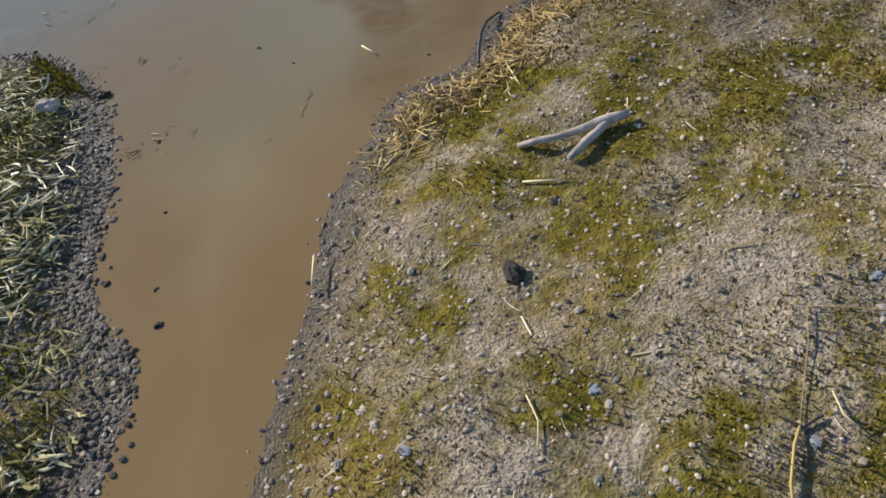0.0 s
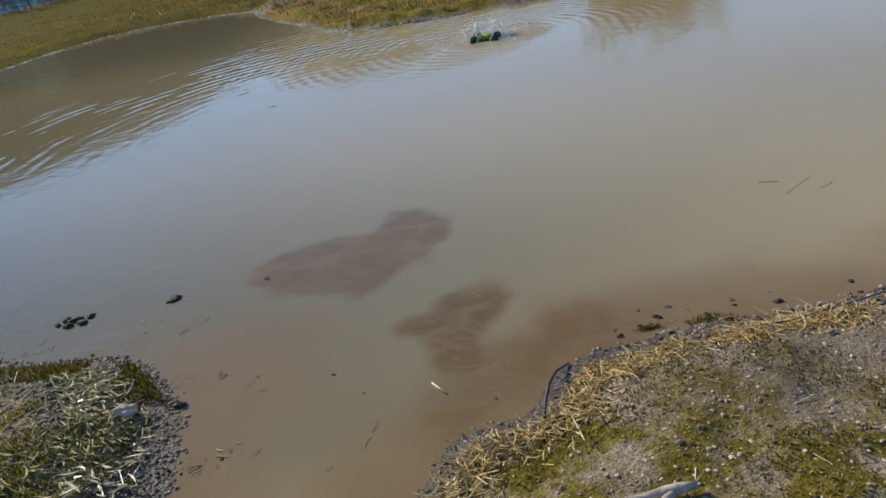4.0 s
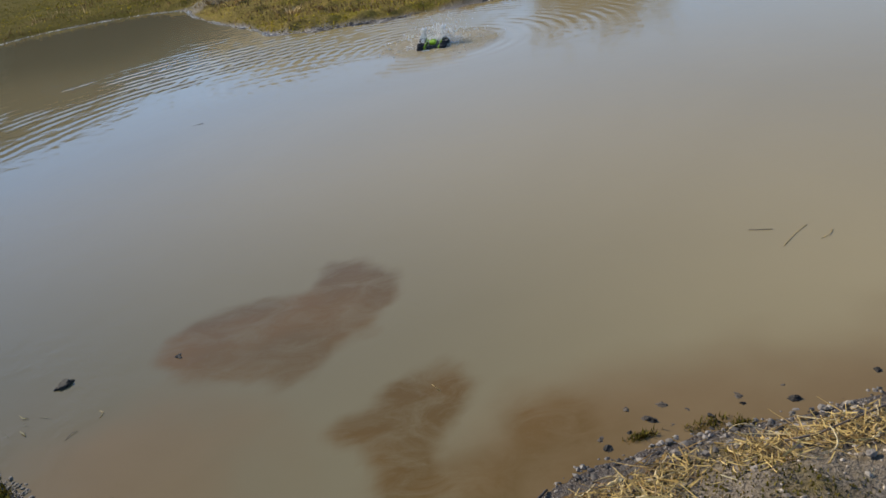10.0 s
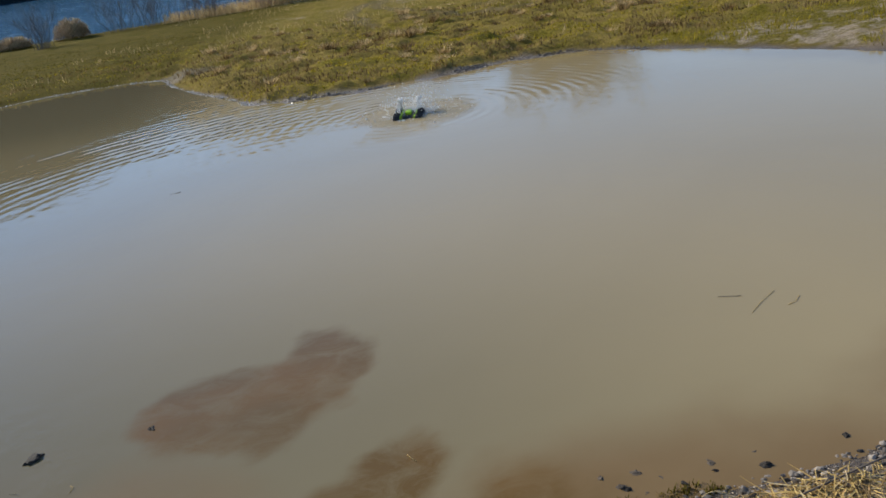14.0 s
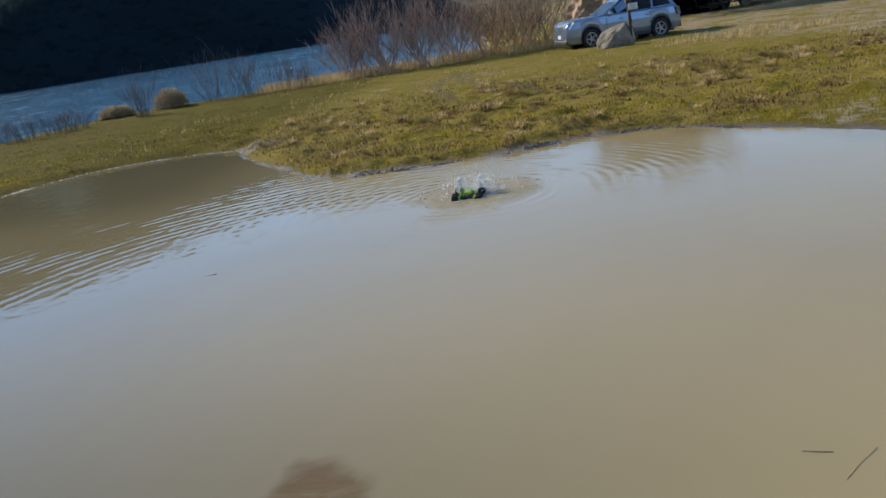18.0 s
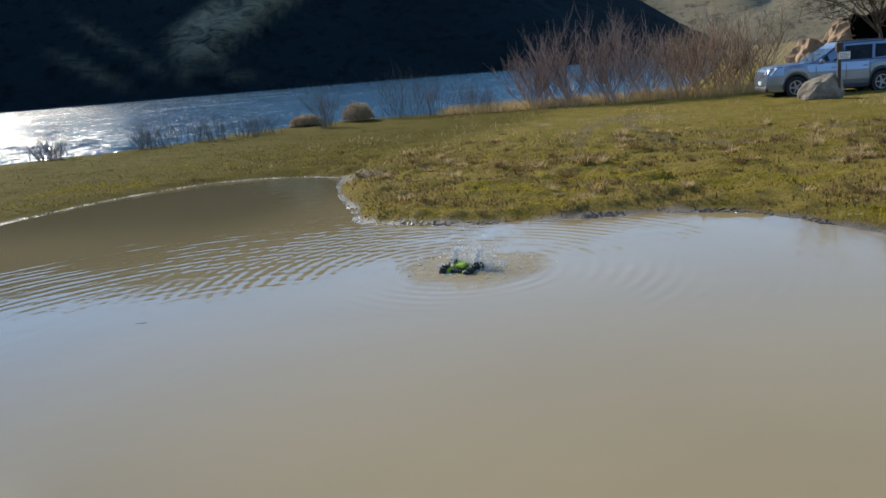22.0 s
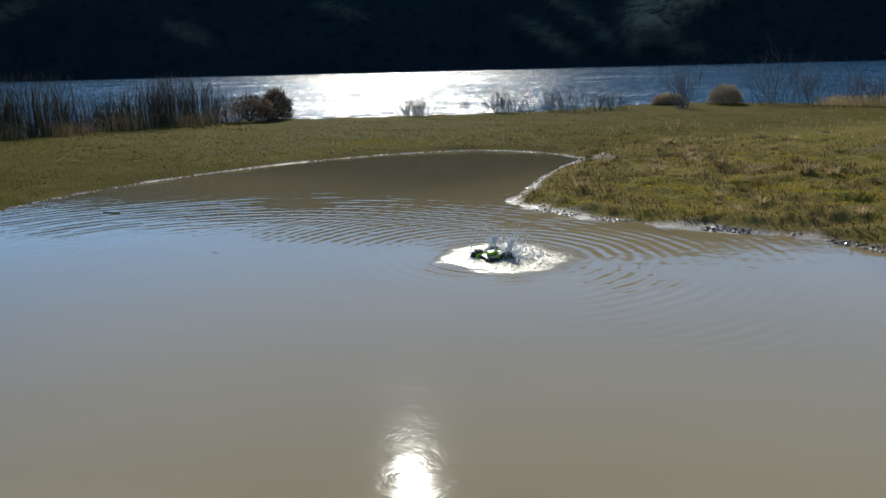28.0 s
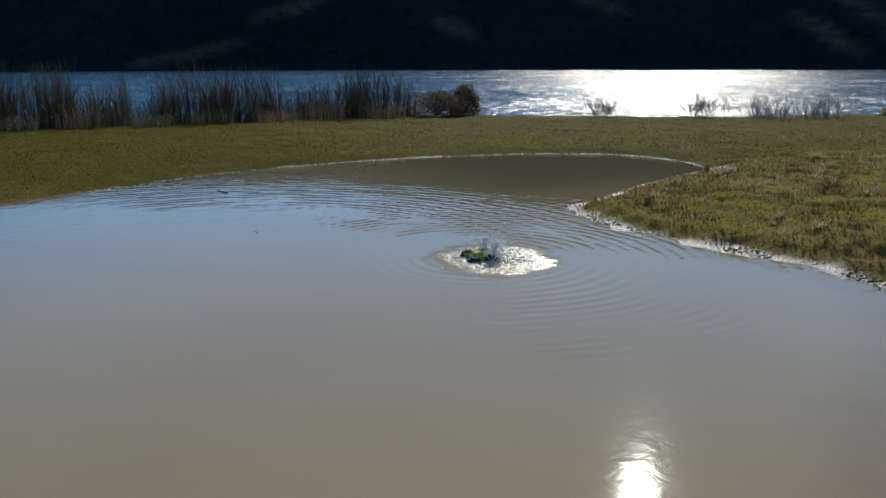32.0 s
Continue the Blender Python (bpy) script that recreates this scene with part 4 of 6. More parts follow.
                part("spoke", sp, ALLOY, tyre).matrix_local = Matrix.Rotation(a, 4, "Y")
    return car


SUV_X, SUV_Y = 6.66, 30.5
parked_car(pose(SUV_X, SUV_Y, height_at(SUV_X, SUV_Y) - 0.07, 0, 0, 190) @ Matrix.Diagonal((0.88, 0.95, 0.95, 1.0)), SILVER, "silver-blue", "silver-blue sport utility car parked on the grass")
parked_car(pose(21.9, 43.4, height_at(21.9, 43.4) - 0.02, 0, 0, 215) @ Matrix.Diagonal((0.95, 0.95, 0.92, 1.0)), SLATE, "dark slate-blue", "dark slate-blue car parked far off on gravel")


# ---- toy car, half sunk, with the water it throws ----
def toy_car(m):
    car = thing("toy_stunt_car", m, "black and lime-green toy stunt car half sunk in muddy water", "toy car")
    bm = soft_box(-0.10, 0.10, -0.055, 0.055, -0.02, 0.045, 0.018, 3)
    part("body", bm, BLACK, car)
    part("canopy", soft_box(-0.05, 0.045, -0.032, 0.032, 0.04, 0.072, 0.014, 3), LIME, car, "lime-green canopy")
    for s in (1, -1):
        part("side_guard", soft_box(-0.115, 0.115, min(s * 0.062, s * 0.076), max(s * 0.062, s * 0.076), 0.012, 0.05, 0.006), LIME, car, "lime-green side guard")
        for x in (0.075, -0.075):
            w = part("wheel", lathe([(0.062, -0.026), (0.056, -0.032), (0.03, -0.03), (0.03, 0.03), (0.056, 0.032), (0.062, 0.026)], 22), TYRE, car, "chunky black tyre", True)
            w.matrix_local = pose(x, s * 0.108, 0.0)
            part("rim", disc(0.032, -0.024, 0.024, 14), LIME, w, "lime-green rim")
            for k in range(11):
                lug = soft_box(0.058, 0.068, -0.028, 0.028, -0.006, 0.006, 0.002, 1)
                part("tread_lug", lug, TYRE, w).matrix_local = Matrix.Rotation(2 * math.pi * k / 11, 4, "Y")
    aerial = Build()
    aerial.tube([(-0.07, 0.02, 0.04), (-0.085, 0.022, 0.10)], [0.002, 0.0015], 5)
    aerial.make("aerial", BLACK, car)
    return car


toy_car(pose(CAR_X, CAR_Y, -0.012, 5, -6, 75))

spray, rnd = Build(), rand(5)
for k in range(420):
    a, r = rnd.uniform(0, 2 * math.pi), abs(rnd.gauss(0, 0.15)) + 0.05
    x, y = CAR_X + 0.07 + r * 1.5 * math.cos(a), CAR_Y + 0.1 + r * math.sin(a)
    lift = max(0.0, 0.17 - r * 0.3) * rnd.random() ** 1.6 if math.sin(a + 0.4) > -0.35 else 0.0
    s = rnd.uniform(0.002, 0.006) * (1.7 if lift < 0.01 else 1)
    tall = rnd.uniform(0.8, 2.6) if lift > 0.02 else 0.4
    spray.pebble((x, y, lift + s * 0.2), s * rnd.uniform(0.8, 2.0), s, s * tall, a, rnd)
for k in range(260):
    side_way = rnd.choice((-0.09, 0.10))
    u = rnd.random()
    x = CAR_X + side_way + rnd.gauss(0, 0.012) + u * 0.03
    y = CAR_Y + 0.06 + rnd.gauss(0, 0.02) + u * 0.05
    s = rnd.uniform(0.003, 0.007)
    spray.pebble((x, y, 0.02 + 0.14 * u), s, s, s * rnd.uniform(1.5, 4), 0, rnd)
for k in range(500):
    a, r = rnd.uniform(0, 2 * math.pi), rnd.random() ** 0.7
    x, y = CAR_X + 0.06 + 0.42 * r * math.cos(a), CAR_Y + 0.1 + 0.34 * r * math.sin(a)
    if vnoise(x * 9, y * 9, 3) < 0.30 + 0.45 * r:
        continue
    s = rnd.uniform(0.004, 0.012)
    spray.pebble((x, y, s * 0.1), s * rnd.uniform(0.8, 2.2), s, s * rnd.uniform(0.2, 0.5), a, rnd)
for k in range(1500):
    u = rnd.random()
    x = CAR_X + 0.07 + rnd.gauss(0, 0.06 + 0.10 * u)
    y = CAR_Y + 0.10 + rnd.gauss(0, 0.05 + 0.05 * u)
    s = rnd.uniform(0.0015, 0.0042) * (1.2 - 0.5 * u)
    spray.pebble((x, y, 0.01 + 0.30 * u * rnd.random()), s, s, s * rnd.uniform(0.8, 2.2), 0, rnd)
tagged(spray.make("water_splash", FOAM, None, "", True), "white spray and froth thrown up by a toy car", "splash", kind="stuff")



# ---- shrubs, trees, reeds ----
def grow(build, base, way, length, radius, rnd, depth, bend=0.25, kids=4, sides=4, up=0.15, least=0.004):
    """A limb with its side limbs."""
    pts, rad = [Vector(base)], [radius]
    d = Vector(way).normalized()
    seg = 4
    for i in range(seg):
        d = (d + Vector((rnd.gauss(0, bend), rnd.gauss(0, bend), rnd.gauss(0, bend * 0.6) + up))).normalized()
        pts.append(pts[-1] + d * length / seg)
        rad.append(radius * (1 - 0.72 * (i + 1) / seg))
    build.tube(pts, rad, sides, False)
    if depth <= 0:
        return
    for k in range(kids):
        u = rnd.uniform(0.3, 1.0)
        i = min(seg - 1, int(u * seg))
        p = pts[i].lerp(pts[i + 1], u * seg - i)
        e = (pts[i + 1] - pts[i]).normalized()
        side_way = (e + Vector((rnd.uniform(-1, 1), rnd.uniform(-1, 1), rnd.uniform(-0.4, 0.7))) * 0.85).normalized()
        grow(build, p, side_way, length * rnd.uniform(0.45, 0.7), max(radius * 0.45, least), rnd, depth - 1, bend, kids, max(3, sides - 1), up, least)


def willow(x, y, height, spread, seed, mat, label, lean=0.0, stems=11, twigs=6):
    rnd = rand(seed)
    z = height_at(x, y)
    ob = thing("willow_shrub", pose(x, y, z), label, "shrub", "bare willows on the river bank")
    for k in range(stems):
        a = rnd.uniform(0, 2 * math.pi)
        b = (rnd.gauss(0, 0.25) * spread, rnd.gauss(0, 0.25), -0.05)
        way = (math.cos(a) * 0.8 * spread + lean, math.sin(a) * 0.4, 1.0)
        h = height * rnd.uniform(0.6, 0.95)
        limb = Build()
        if k % 2:
            grow(limb, b, way, h, 0.026, rnd, 1, 0.16, 3, 5, 0.08, 0.008)
        grow(limb, b, way, h * 1.05, 0.02, rnd, 2, 0.17, twigs, 3, 0.18, 0.006)
        limb.make("stem", mat, ob)
    return ob


for x, y, h, sp, sd, mt, lb, ln in (
        (-2.9, 32.6, 2.0, 1.0, 1, TWIGS, "leafless willow shrub leaning over the river bank", -0.3), (-1.7, 32.8, 2.5, 1.0, 2, TWIGS, "tall leafless willow shrub on the river bank", -0.1),
        (-0.4, 33.0, 2.6, 1.0, 3, TWIGS, "tall leafless willow shrub on the river bank", 0.0), (0.9, 33.4, 2.4, 1.0, 4, TWIGS, "leafless willow shrub on the river bank", 0.1),
        (2.0, 33.7, 2.1, 0.9, 5, RED_TWIGS, "reddish leafless shrub on the river bank", 0.0), (3.3, 34.2, 2.2, 1.1, 6, RED_TWIGS, "dense reddish-brown shrub beside a parked car", 0.0),
        (4.7, 34.8, 2.4, 1.1, 7, RED_TWIGS, "dense reddish-brown shrub beside a parked car", 0.0),
        (2.5, 36.2, 2.6, 1.1, 8, RED_TWIGS, "dense reddish-brown shrub on the river bank", 0.0), (4.2, 38.0, 2.6, 1.2, 9, RED_TWIGS, "dense reddish-brown shrub on the river bank", 0.0)):
    willow(x, y, h * 0.84, sp, sd, mt, lb, ln, 20 if mt is TWIGS else 16)


def thin_shrub(x, y, height, width, seed, label, mat=None, stems=26):
    rnd = rand(seed)
    z = height_at(x, y)
    ob = thing("bank_shrub", pose(x, y, z), label, "shrub", "low shrubs on the river bank")
    for k in range(stems):
        a = rnd.uniform(0, 2 * math.pi)
        b = (rnd.gauss(0, width * 0.28), rnd.gauss(0, width * 0.22), -0.05)
        way = (math.cos(a) * 0.4, math.sin(a) * 0.4, 1)
        limb = Build()
        grow(limb, b, way, height * rnd.uniform(0.55, 1.0), 0.009, rnd, 1, 0.18, 5, 3, 0.1, 0.0038)
        limb.make("stem", mat or GREY_TWIGS, ob)
    return ob


for x, y, h, w, sd in ((-12.6, 25.6, 0.75, 1.6, 21), (-11.6, 26.6, 0.7, 1.4, 22), (-9.9, 28.6, 1.5, 0.5, 23), (-8.0, 31.4, 1.7, 1.0, 24),
                       (-7.0, 31.6, 1.5, 1.1, 25), (-5.6, 32, 1.2, 1.2, 26), (-4.9, 32.4, 0.9, 0.9, 27), (-13.4, 23.6, 0.8, 1.3, 28), (-14.6, 20.5, 0.6, 1.0, 29)):
    thin_shrub(x, y, h, w, sd, "thin grey leafless shrub at the edge of the river bank", None, 60 if sd in (21, 22, 28, 29) else 34)


def sage(x, y, w, h, seed, label, mat=None):
    rnd = rand(seed)
    z = height_at(x, y)
    ob = thing("sagebrush", pose(x, y, z), label, "shrub", "pale sagebrush on the bank")
    stem, tuft = Build(), Build()
    for k in range(10):
        a = rnd.uniform(0, 6.28)
        stem.tube([(0, 0, -0.05), (math.cos(a) * w * 0.16, math.sin(a) * w * 0.16, h * 0.4)], [0.02, 0.008], 4)
    for k in range(4200):
        a, u = rnd.uniform(0, 6.28), rnd.random()
        e = math.acos(rnd.uniform(0.02, 1))
        lump = 0.86 + 0.28 * noise.noise(Vector((math.cos(a) * 2, math.sin(a) * 2, e * 2 + seed)))
        r = lump * (0.4 + 0.6 * u ** 0.5)
        p = Vector((math.cos(a) * math.sin(e) * w * 0.5 * r, math.sin(a) * math.sin(e) * w * 0.42 * r, math.cos(e) * h * r))
        d = (Vector((p.x, p.y, p.z * 1.3 + 0.1)).normalized() + Vector((rnd.gauss(0, 0.4), rnd.gauss(0, 0.4), rnd.gauss(0, 0.4)))).normalized()
        tuft.blade(p, p + d * rnd.uniform(0.05, 0.11), 0.03)
    stem.make("stem_cluster", BARK, ob)["kind"] = "stuff"
    tuft.make("foliage", mat or SAGE, ob, "dense pale dry foliage")["kind"] = "stuff"
    return ob


sage(-9.7, 31.2, 1.5, 0.7, 31, "round pale sagebrush on the river bank")
sage(-11.4, 30.2, 1.5, 0.42, 32, "low pale sagebrush on the river bank")
sage(-15.7, 15.3, 2.7, 0.75, 34, "dark grey-brown rounded bush against the bright river", DARK_BUSH)
sage(-15.9, 16.3, 1.2, 0.95, 35, "small dark grey-brown bush against the bright river", DARK_BUSH)


def reed_stand(x, y, length, height, seed, count, mat, label):
    rnd = rand(seed)
    ob = thing("reed_clump", pose(x, y, height_at(x, y)), label, "reeds", "reeds along the bank")
    stalks = Build()
    for k in range(count):
        px, py = rnd.gauss(0, 0.45), rnd.uniform(-0.5, 0.5) * length
        h = height * rnd.uniform(0.45, 1.1) * (0.7 + 0.6 * float(vnoise(py * 0.9, seed, 3)))
        stalks.tube([(px, py, -0.1), (px + rnd.gauss(0, 0.05), py + rnd.gauss(0, 0.05), h * 0.6), (px + rnd.gauss(0, 0.14), py + rnd.gauss(0, 0.14), h)], [0.007, 0.005, 0.002], 3, False)
    stalks.make("foliage", mat, ob)["kind"] = "stuff"
    return ob


for k in range(11):
    reed_stand(-16.5 + 0.25 * math.sin(k * 2.1), 0.5 + k * 1.32, 2.1, 1.32 - 0.02 * k, 50 + k, 430, DARK_REEDS, "tall dark withered reeds on the river bank")
for k in range(9):
    reed_stand(-15.7 + 0.3 * math.sin(k * 3.3), 1.0 + k * 1.55, 1.1, 0.42, 70 + k, 160, DRY_GRASS, "tan dry grass tuft in front of reeds")


def bare_tree(x, y, height, seed):
    rnd = rand(seed)
    ob = thing("bare_tree", pose(x, y, height_at(x, y)), "spreading leafless tree above dark rocks", "tree")
    limbs = Build()
    limbs.tube([(0, 0, -0.2), (0.15, 0, 1.2), (-0.1, 0.1, 2.6)], [0.10, 0.085, 0.06], 8)
    limbs.make("trunk", BARK, ob, "crooked brown trunk")
    boughs, crown = Build(), Build()
    for k in range(18):
        a = 2 * math.pi * k / 18 + rnd.uniform(-0.3, 0.3)
        way = (math.cos(a) * 1.0, math.sin(a) * 0.6, rnd.uniform(0.35, 1.5))
        state = rnd.getstate()
        grow(boughs, (0, 0.05, rnd.uniform(1.6, 2.6)), way, height * 0.42, 0.036, rnd, 1, 0.45, 4, 5, 0.06, 0.02)
        rnd.setstate(state)
        grow(crown, (0, 0.05, rnd.uniform(1.6, 2.6)), way, height * 0.46, 0.03, rnd, 3, 0.42, 7, 3, 0.06, 0.017)
    boughs.make("boughs", BARK, ob)["kind"] = "stuff"
    crown.make("crown", BARK, ob, "crown of fine bare twigs")["kind"] = "stuff"
    return ob


bare_tree(10.9, 44.4, 9.8, 91)


# ---- rocks, signpost, table ----
def boulder(name, x, y, sx, sy, sz, seed, mat, label, group="", sink=0.25, sub=4, turn=0.0):
    z = height_at(x, y)
    bm = stone_mesh(seed, sx, sy, sz, sub, 0.7 if mat is TAN_ROCK else 0.2 if mat is GREY_ROCK else 0.4, 0.0, 2.0)
    me = bpy.data.meshes.new(name)
    bm.to_mesh(me)
    bm.free()
    me.materials.append(mat)
    ob = new(name, me)
    ob.matrix_world = pose(x, y, z + sz * 0.35, 0, 0, turn)
    return tagged(ob, label, "rock", group)


boulder("boulder", 5.97, 27.6, 0.66, 0.5, 0.60, 12, GREY_ROCK, "rounded lichened boulder in front of a parked car")
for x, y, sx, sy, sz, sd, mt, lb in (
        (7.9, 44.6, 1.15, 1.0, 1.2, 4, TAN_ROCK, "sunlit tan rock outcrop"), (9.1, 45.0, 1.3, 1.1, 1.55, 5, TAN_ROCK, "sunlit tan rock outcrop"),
        (10.5, 46.0, 2.0, 1.6, 1.9, 6, SHADED_BASALT, "dark shaded basalt outcrop"), (12.6, 46.0, 2.3, 1.7, 2.1, 7, SHADED_BASALT, "dark shaded basalt outcrop"),
        (14.8, 46.2, 1.7, 1.5, 2.1, 8, SHADED_BASALT, "dark shaded basalt outcrop"), (11.6, 47.0, 2.4, 1.5, 2.25, 17, SHADED_BASALT, "dark shaded basalt outcrop"), (13.6, 46.8, 2.2, 1.5, 2.5, 18, SHADED_BASALT, "dark shaded basalt outcrop"), (9.9, 43.6, 0.8, 0.7, 0.9, 9, SHADED_BASALT, "dark shaded basalt outcrop"),
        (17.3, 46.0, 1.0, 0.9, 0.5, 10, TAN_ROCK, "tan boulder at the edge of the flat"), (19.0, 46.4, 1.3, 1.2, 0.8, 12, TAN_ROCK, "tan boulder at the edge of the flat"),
        (20.8, 46.4, 1.6, 1.2, 1.2, 13, TAN_ROCK, "tan boulder at the edge of the flat"), (22.6, 46.0, 1.2, 1.1, 1.4, 14, SHADED_BASALT, "dark boulder at the edge of the flat")):
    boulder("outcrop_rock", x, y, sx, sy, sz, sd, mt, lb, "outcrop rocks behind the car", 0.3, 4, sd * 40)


def signpost(x, y):
    ob = thing("signpost", pose(x, y, height_at(x, y), 0, 0, 8), "weathered wooden post with a small white notice", "sign")
    part("post", soft_box(-0.045, 0.045, -0.04, 0.04, -0.2, 1.36, 0.01), DARK_WOOD, ob, "dark weathered post")
    board = part("board", soft_box(-0.03, 0.27, -0.068, -0.042, 1.06, 1.26, 0.006), WHITE, ob, "white notice board")
    for k in range(4):
        part("text_bar", soft_box(0.0, 0.23 - 0.05 * (k % 2), -0.071, -0.067, 1.09 + k * 0.04, 1.10 + k * 0.04, 0.001, 1), CLAD, board)
    part("top_box", soft_box(-0.10, 0.08, -0.08, 0.08, 1.27, 1.52, 0.02), DARK_WOOD, ob, "dark olive box on the post")
    return ob


signpost(6.41, 27.3)


def picnic_table(x, y, turn):
    ob = thing("picnic_table", pose(x, y, height_at(x, y), 0, 0, turn) @ Matrix.Scale(0.85, 4), "dark wooden picnic table in the shade", "table")
    for k in range(5):
        part("top_board", soft_box(-0.95, 0.95, -0.37 + k * 0.15, -0.23 + k * 0.15, 0.72, 0.76, 0.006), DARK_WOOD, ob)
    for s in (1, -1):
        for k in range(2):
            part("seat_board", soft_box(-0.95, 0.95, s * 0.68 - 0.13 + k * 0.135, s * 0.68 - 0.005 + k * 0.135, 0.42, 0.46, 0.006), DARK_WOOD, ob)
        part("cross_beam", soft_box(s * 0.7 - 0.04, s * 0.7 + 0.04, -0.78, 0.78, 0.34, 0.42, 0.006), DARK_WOOD, ob)
        for r in (1, -1):
            leg = Build()
            leg.tube([(s * 0.7, r * 0.62, 0), (s * 0.7, r * 0.2, 0.72)], [0.06, 0.06], 4)
            leg.make("leg", DARK_WOOD, ob)
    return ob


picnic_table(15.0, 43.6, 25)



# ---- the near banks ----
def scatter(seed, n, box4, dense):
    """Places with a chance given by dense(x, y, shore distance)."""
    g = np.random.default_rng(seed)
    x, y = g.uniform(box4[0], box4[1], n), g.uniform(box4[2], box4[3], n)
    d = shore_distance(x, y)
    keep = g.random(n) < dense(x, y, d)
    x, y, d = x[keep], y[keep], d[keep]
    return x, y, d, ground_height(x, y, d)


def gravel(name, seed, n, box4, dense, lo, hi, mat, label):
    x, y, d, z = scatter(seed, n, box4, dense)
    b, rnd = Build(), rand(seed)
    for px, py, pz in zip(x, y, z):
        s = lo + (hi - lo) * rnd.random() ** 3
        b.pebble((px, py, pz + s * 0.15), s * rnd.uniform(0.8, 1.5), s * rnd.uniform(0.7, 1.1), s * rnd.uniform(0.4, 0.75), rnd.uniform(0, 6.28), rnd)
    return tagged(b.make(name, mat), label, "gravel", kind="stuff")


bank_gravel = gravel("bank_pebbles", 3, 52000, (-2.7, -0.82, -0.6, 2.7), lambda x, y, d: smooth(-0.07, 0.0, d) * smooth(0.75, 0.2, d) * (0.3 + 0.7 * smooth(0.38, 0.52, fbm(x * 4, y * 4, 71))),
       0.003, 0.010, BANK_PEBBLES, "dark damp pebbles along the bank")


gravel("shallow_stones", 5, 9000, (0.3, 2.6, 1.7, 2.6), lambda x, y, d: smooth(-0.32, -0.05, d) * (d < 0) * smooth(0.5, 0.62, fbm(x * 3, y * 3, 73)) * 0.5,
       0.004, 0.014, WET_PEBBLES, "dark stones awash in shallow water")


gravel("shore_stones", 6, 30000, (0.2, 4.2, 1.5, 3.3), lambda x, y, d: smooth(-0.07, -0.02, d) * smooth(0.14, 0.05, d) * (0.25 + 0.75 * smooth(0.42, 0.58, fbm(x * 4, y * 4, 75))) * 0.6,
       0.003, 0.014, SHORE_STONES, "grey and pale stones between straw and water")


gravel("scattered_pebbles", 7, 7000, (-0.6, 3.2, -0.6, 2.3), lambda x, y, d: smooth(0.05, 0.2, d) * smooth(3.2, 1.4, np.hypot(x, y - 0.6)) * 0.6, 0.003, 0.0075, PEBBLES, "loose pebbles strewn over gravel")


def patches(x, y):
    return fbm(x * 1.5, y * 1.9, 77, 4)


loose_gravel = gravel("gravel", 1, 62000, (-2.4, 3.2, -0.9, 2.6), lambda x, y, d: (d > 0.01) * (0.12 + 0.75 * smooth(0.55, 0.40, patches(x, y))) * smooth(3.2, 1.0, np.hypot(x, y - 0.6)),
       0.0018, 0.0068, PEBBLES, "grey gravel strewn over the bank")
gravel("wet_gravel", 2, 24000, (-2.3, 2.2, -0.6, 2.6), lambda x, y, d: smooth(-0.10, -0.01, d) * smooth(0.22, 0.03, d) * 0.8, 0.002, 0.010, WET_PEBBLES, "dark wet stones along the water's edge")


def blades(name, seed, n, box4, dense, lo, hi, width, mat, label, lean=0.6, category="grass"):
    x, y, d, z = scatter(seed, n, box4, dense)
    b, rnd = Build(), rand(seed)
    for px, py, pz in zip(x, y, z):
        h = rnd.uniform(lo, hi)
        a, l = rnd.uniform(0, 6.28), rnd.uniform(0.1, lean) * h
        b.blade((px, py, pz - 0.004), (px + l * math.cos(a), py + l * math.sin(a), pz + h), width * rnd.uniform(0.7, 1.3), Vector((math.cos(a + 1.5), math.sin(a + 1.5), 0)))
    return tagged(b.make(name, mat), label, category, kind="stuff")


near_box = (-2.4, 3.0, -0.9, 2.4)
blades("moss_turf", 11, 130000, near_box, lambda x, y, d: smooth(0.06, 0.2, d) * smooth(0.485, 0.56, patches(x, y) - 0.1 * smooth(0.3, 0.8, x) * smooth(1.0, 1.35, y)) * smooth(3.0, 1.2, np.hypot(x, y - 0.6)), 0.003, 0.013, 0.0055, MOSS, "olive-brown moss and short turf", 1.2, "moss")
blades("withered_turf", 12, 60000, near_box, lambda x, y, d: smooth(0.06, 0.2, d) * smooth(0.5, 0.62, fbm(x * 2.3, y * 2.3, 83)) * smooth(3.0, 1.2, np.hypot(x, y - 0.6)), 0.003, 0.014, 0.005, BROWN_GRASS, "withered brown turf", 1.6)


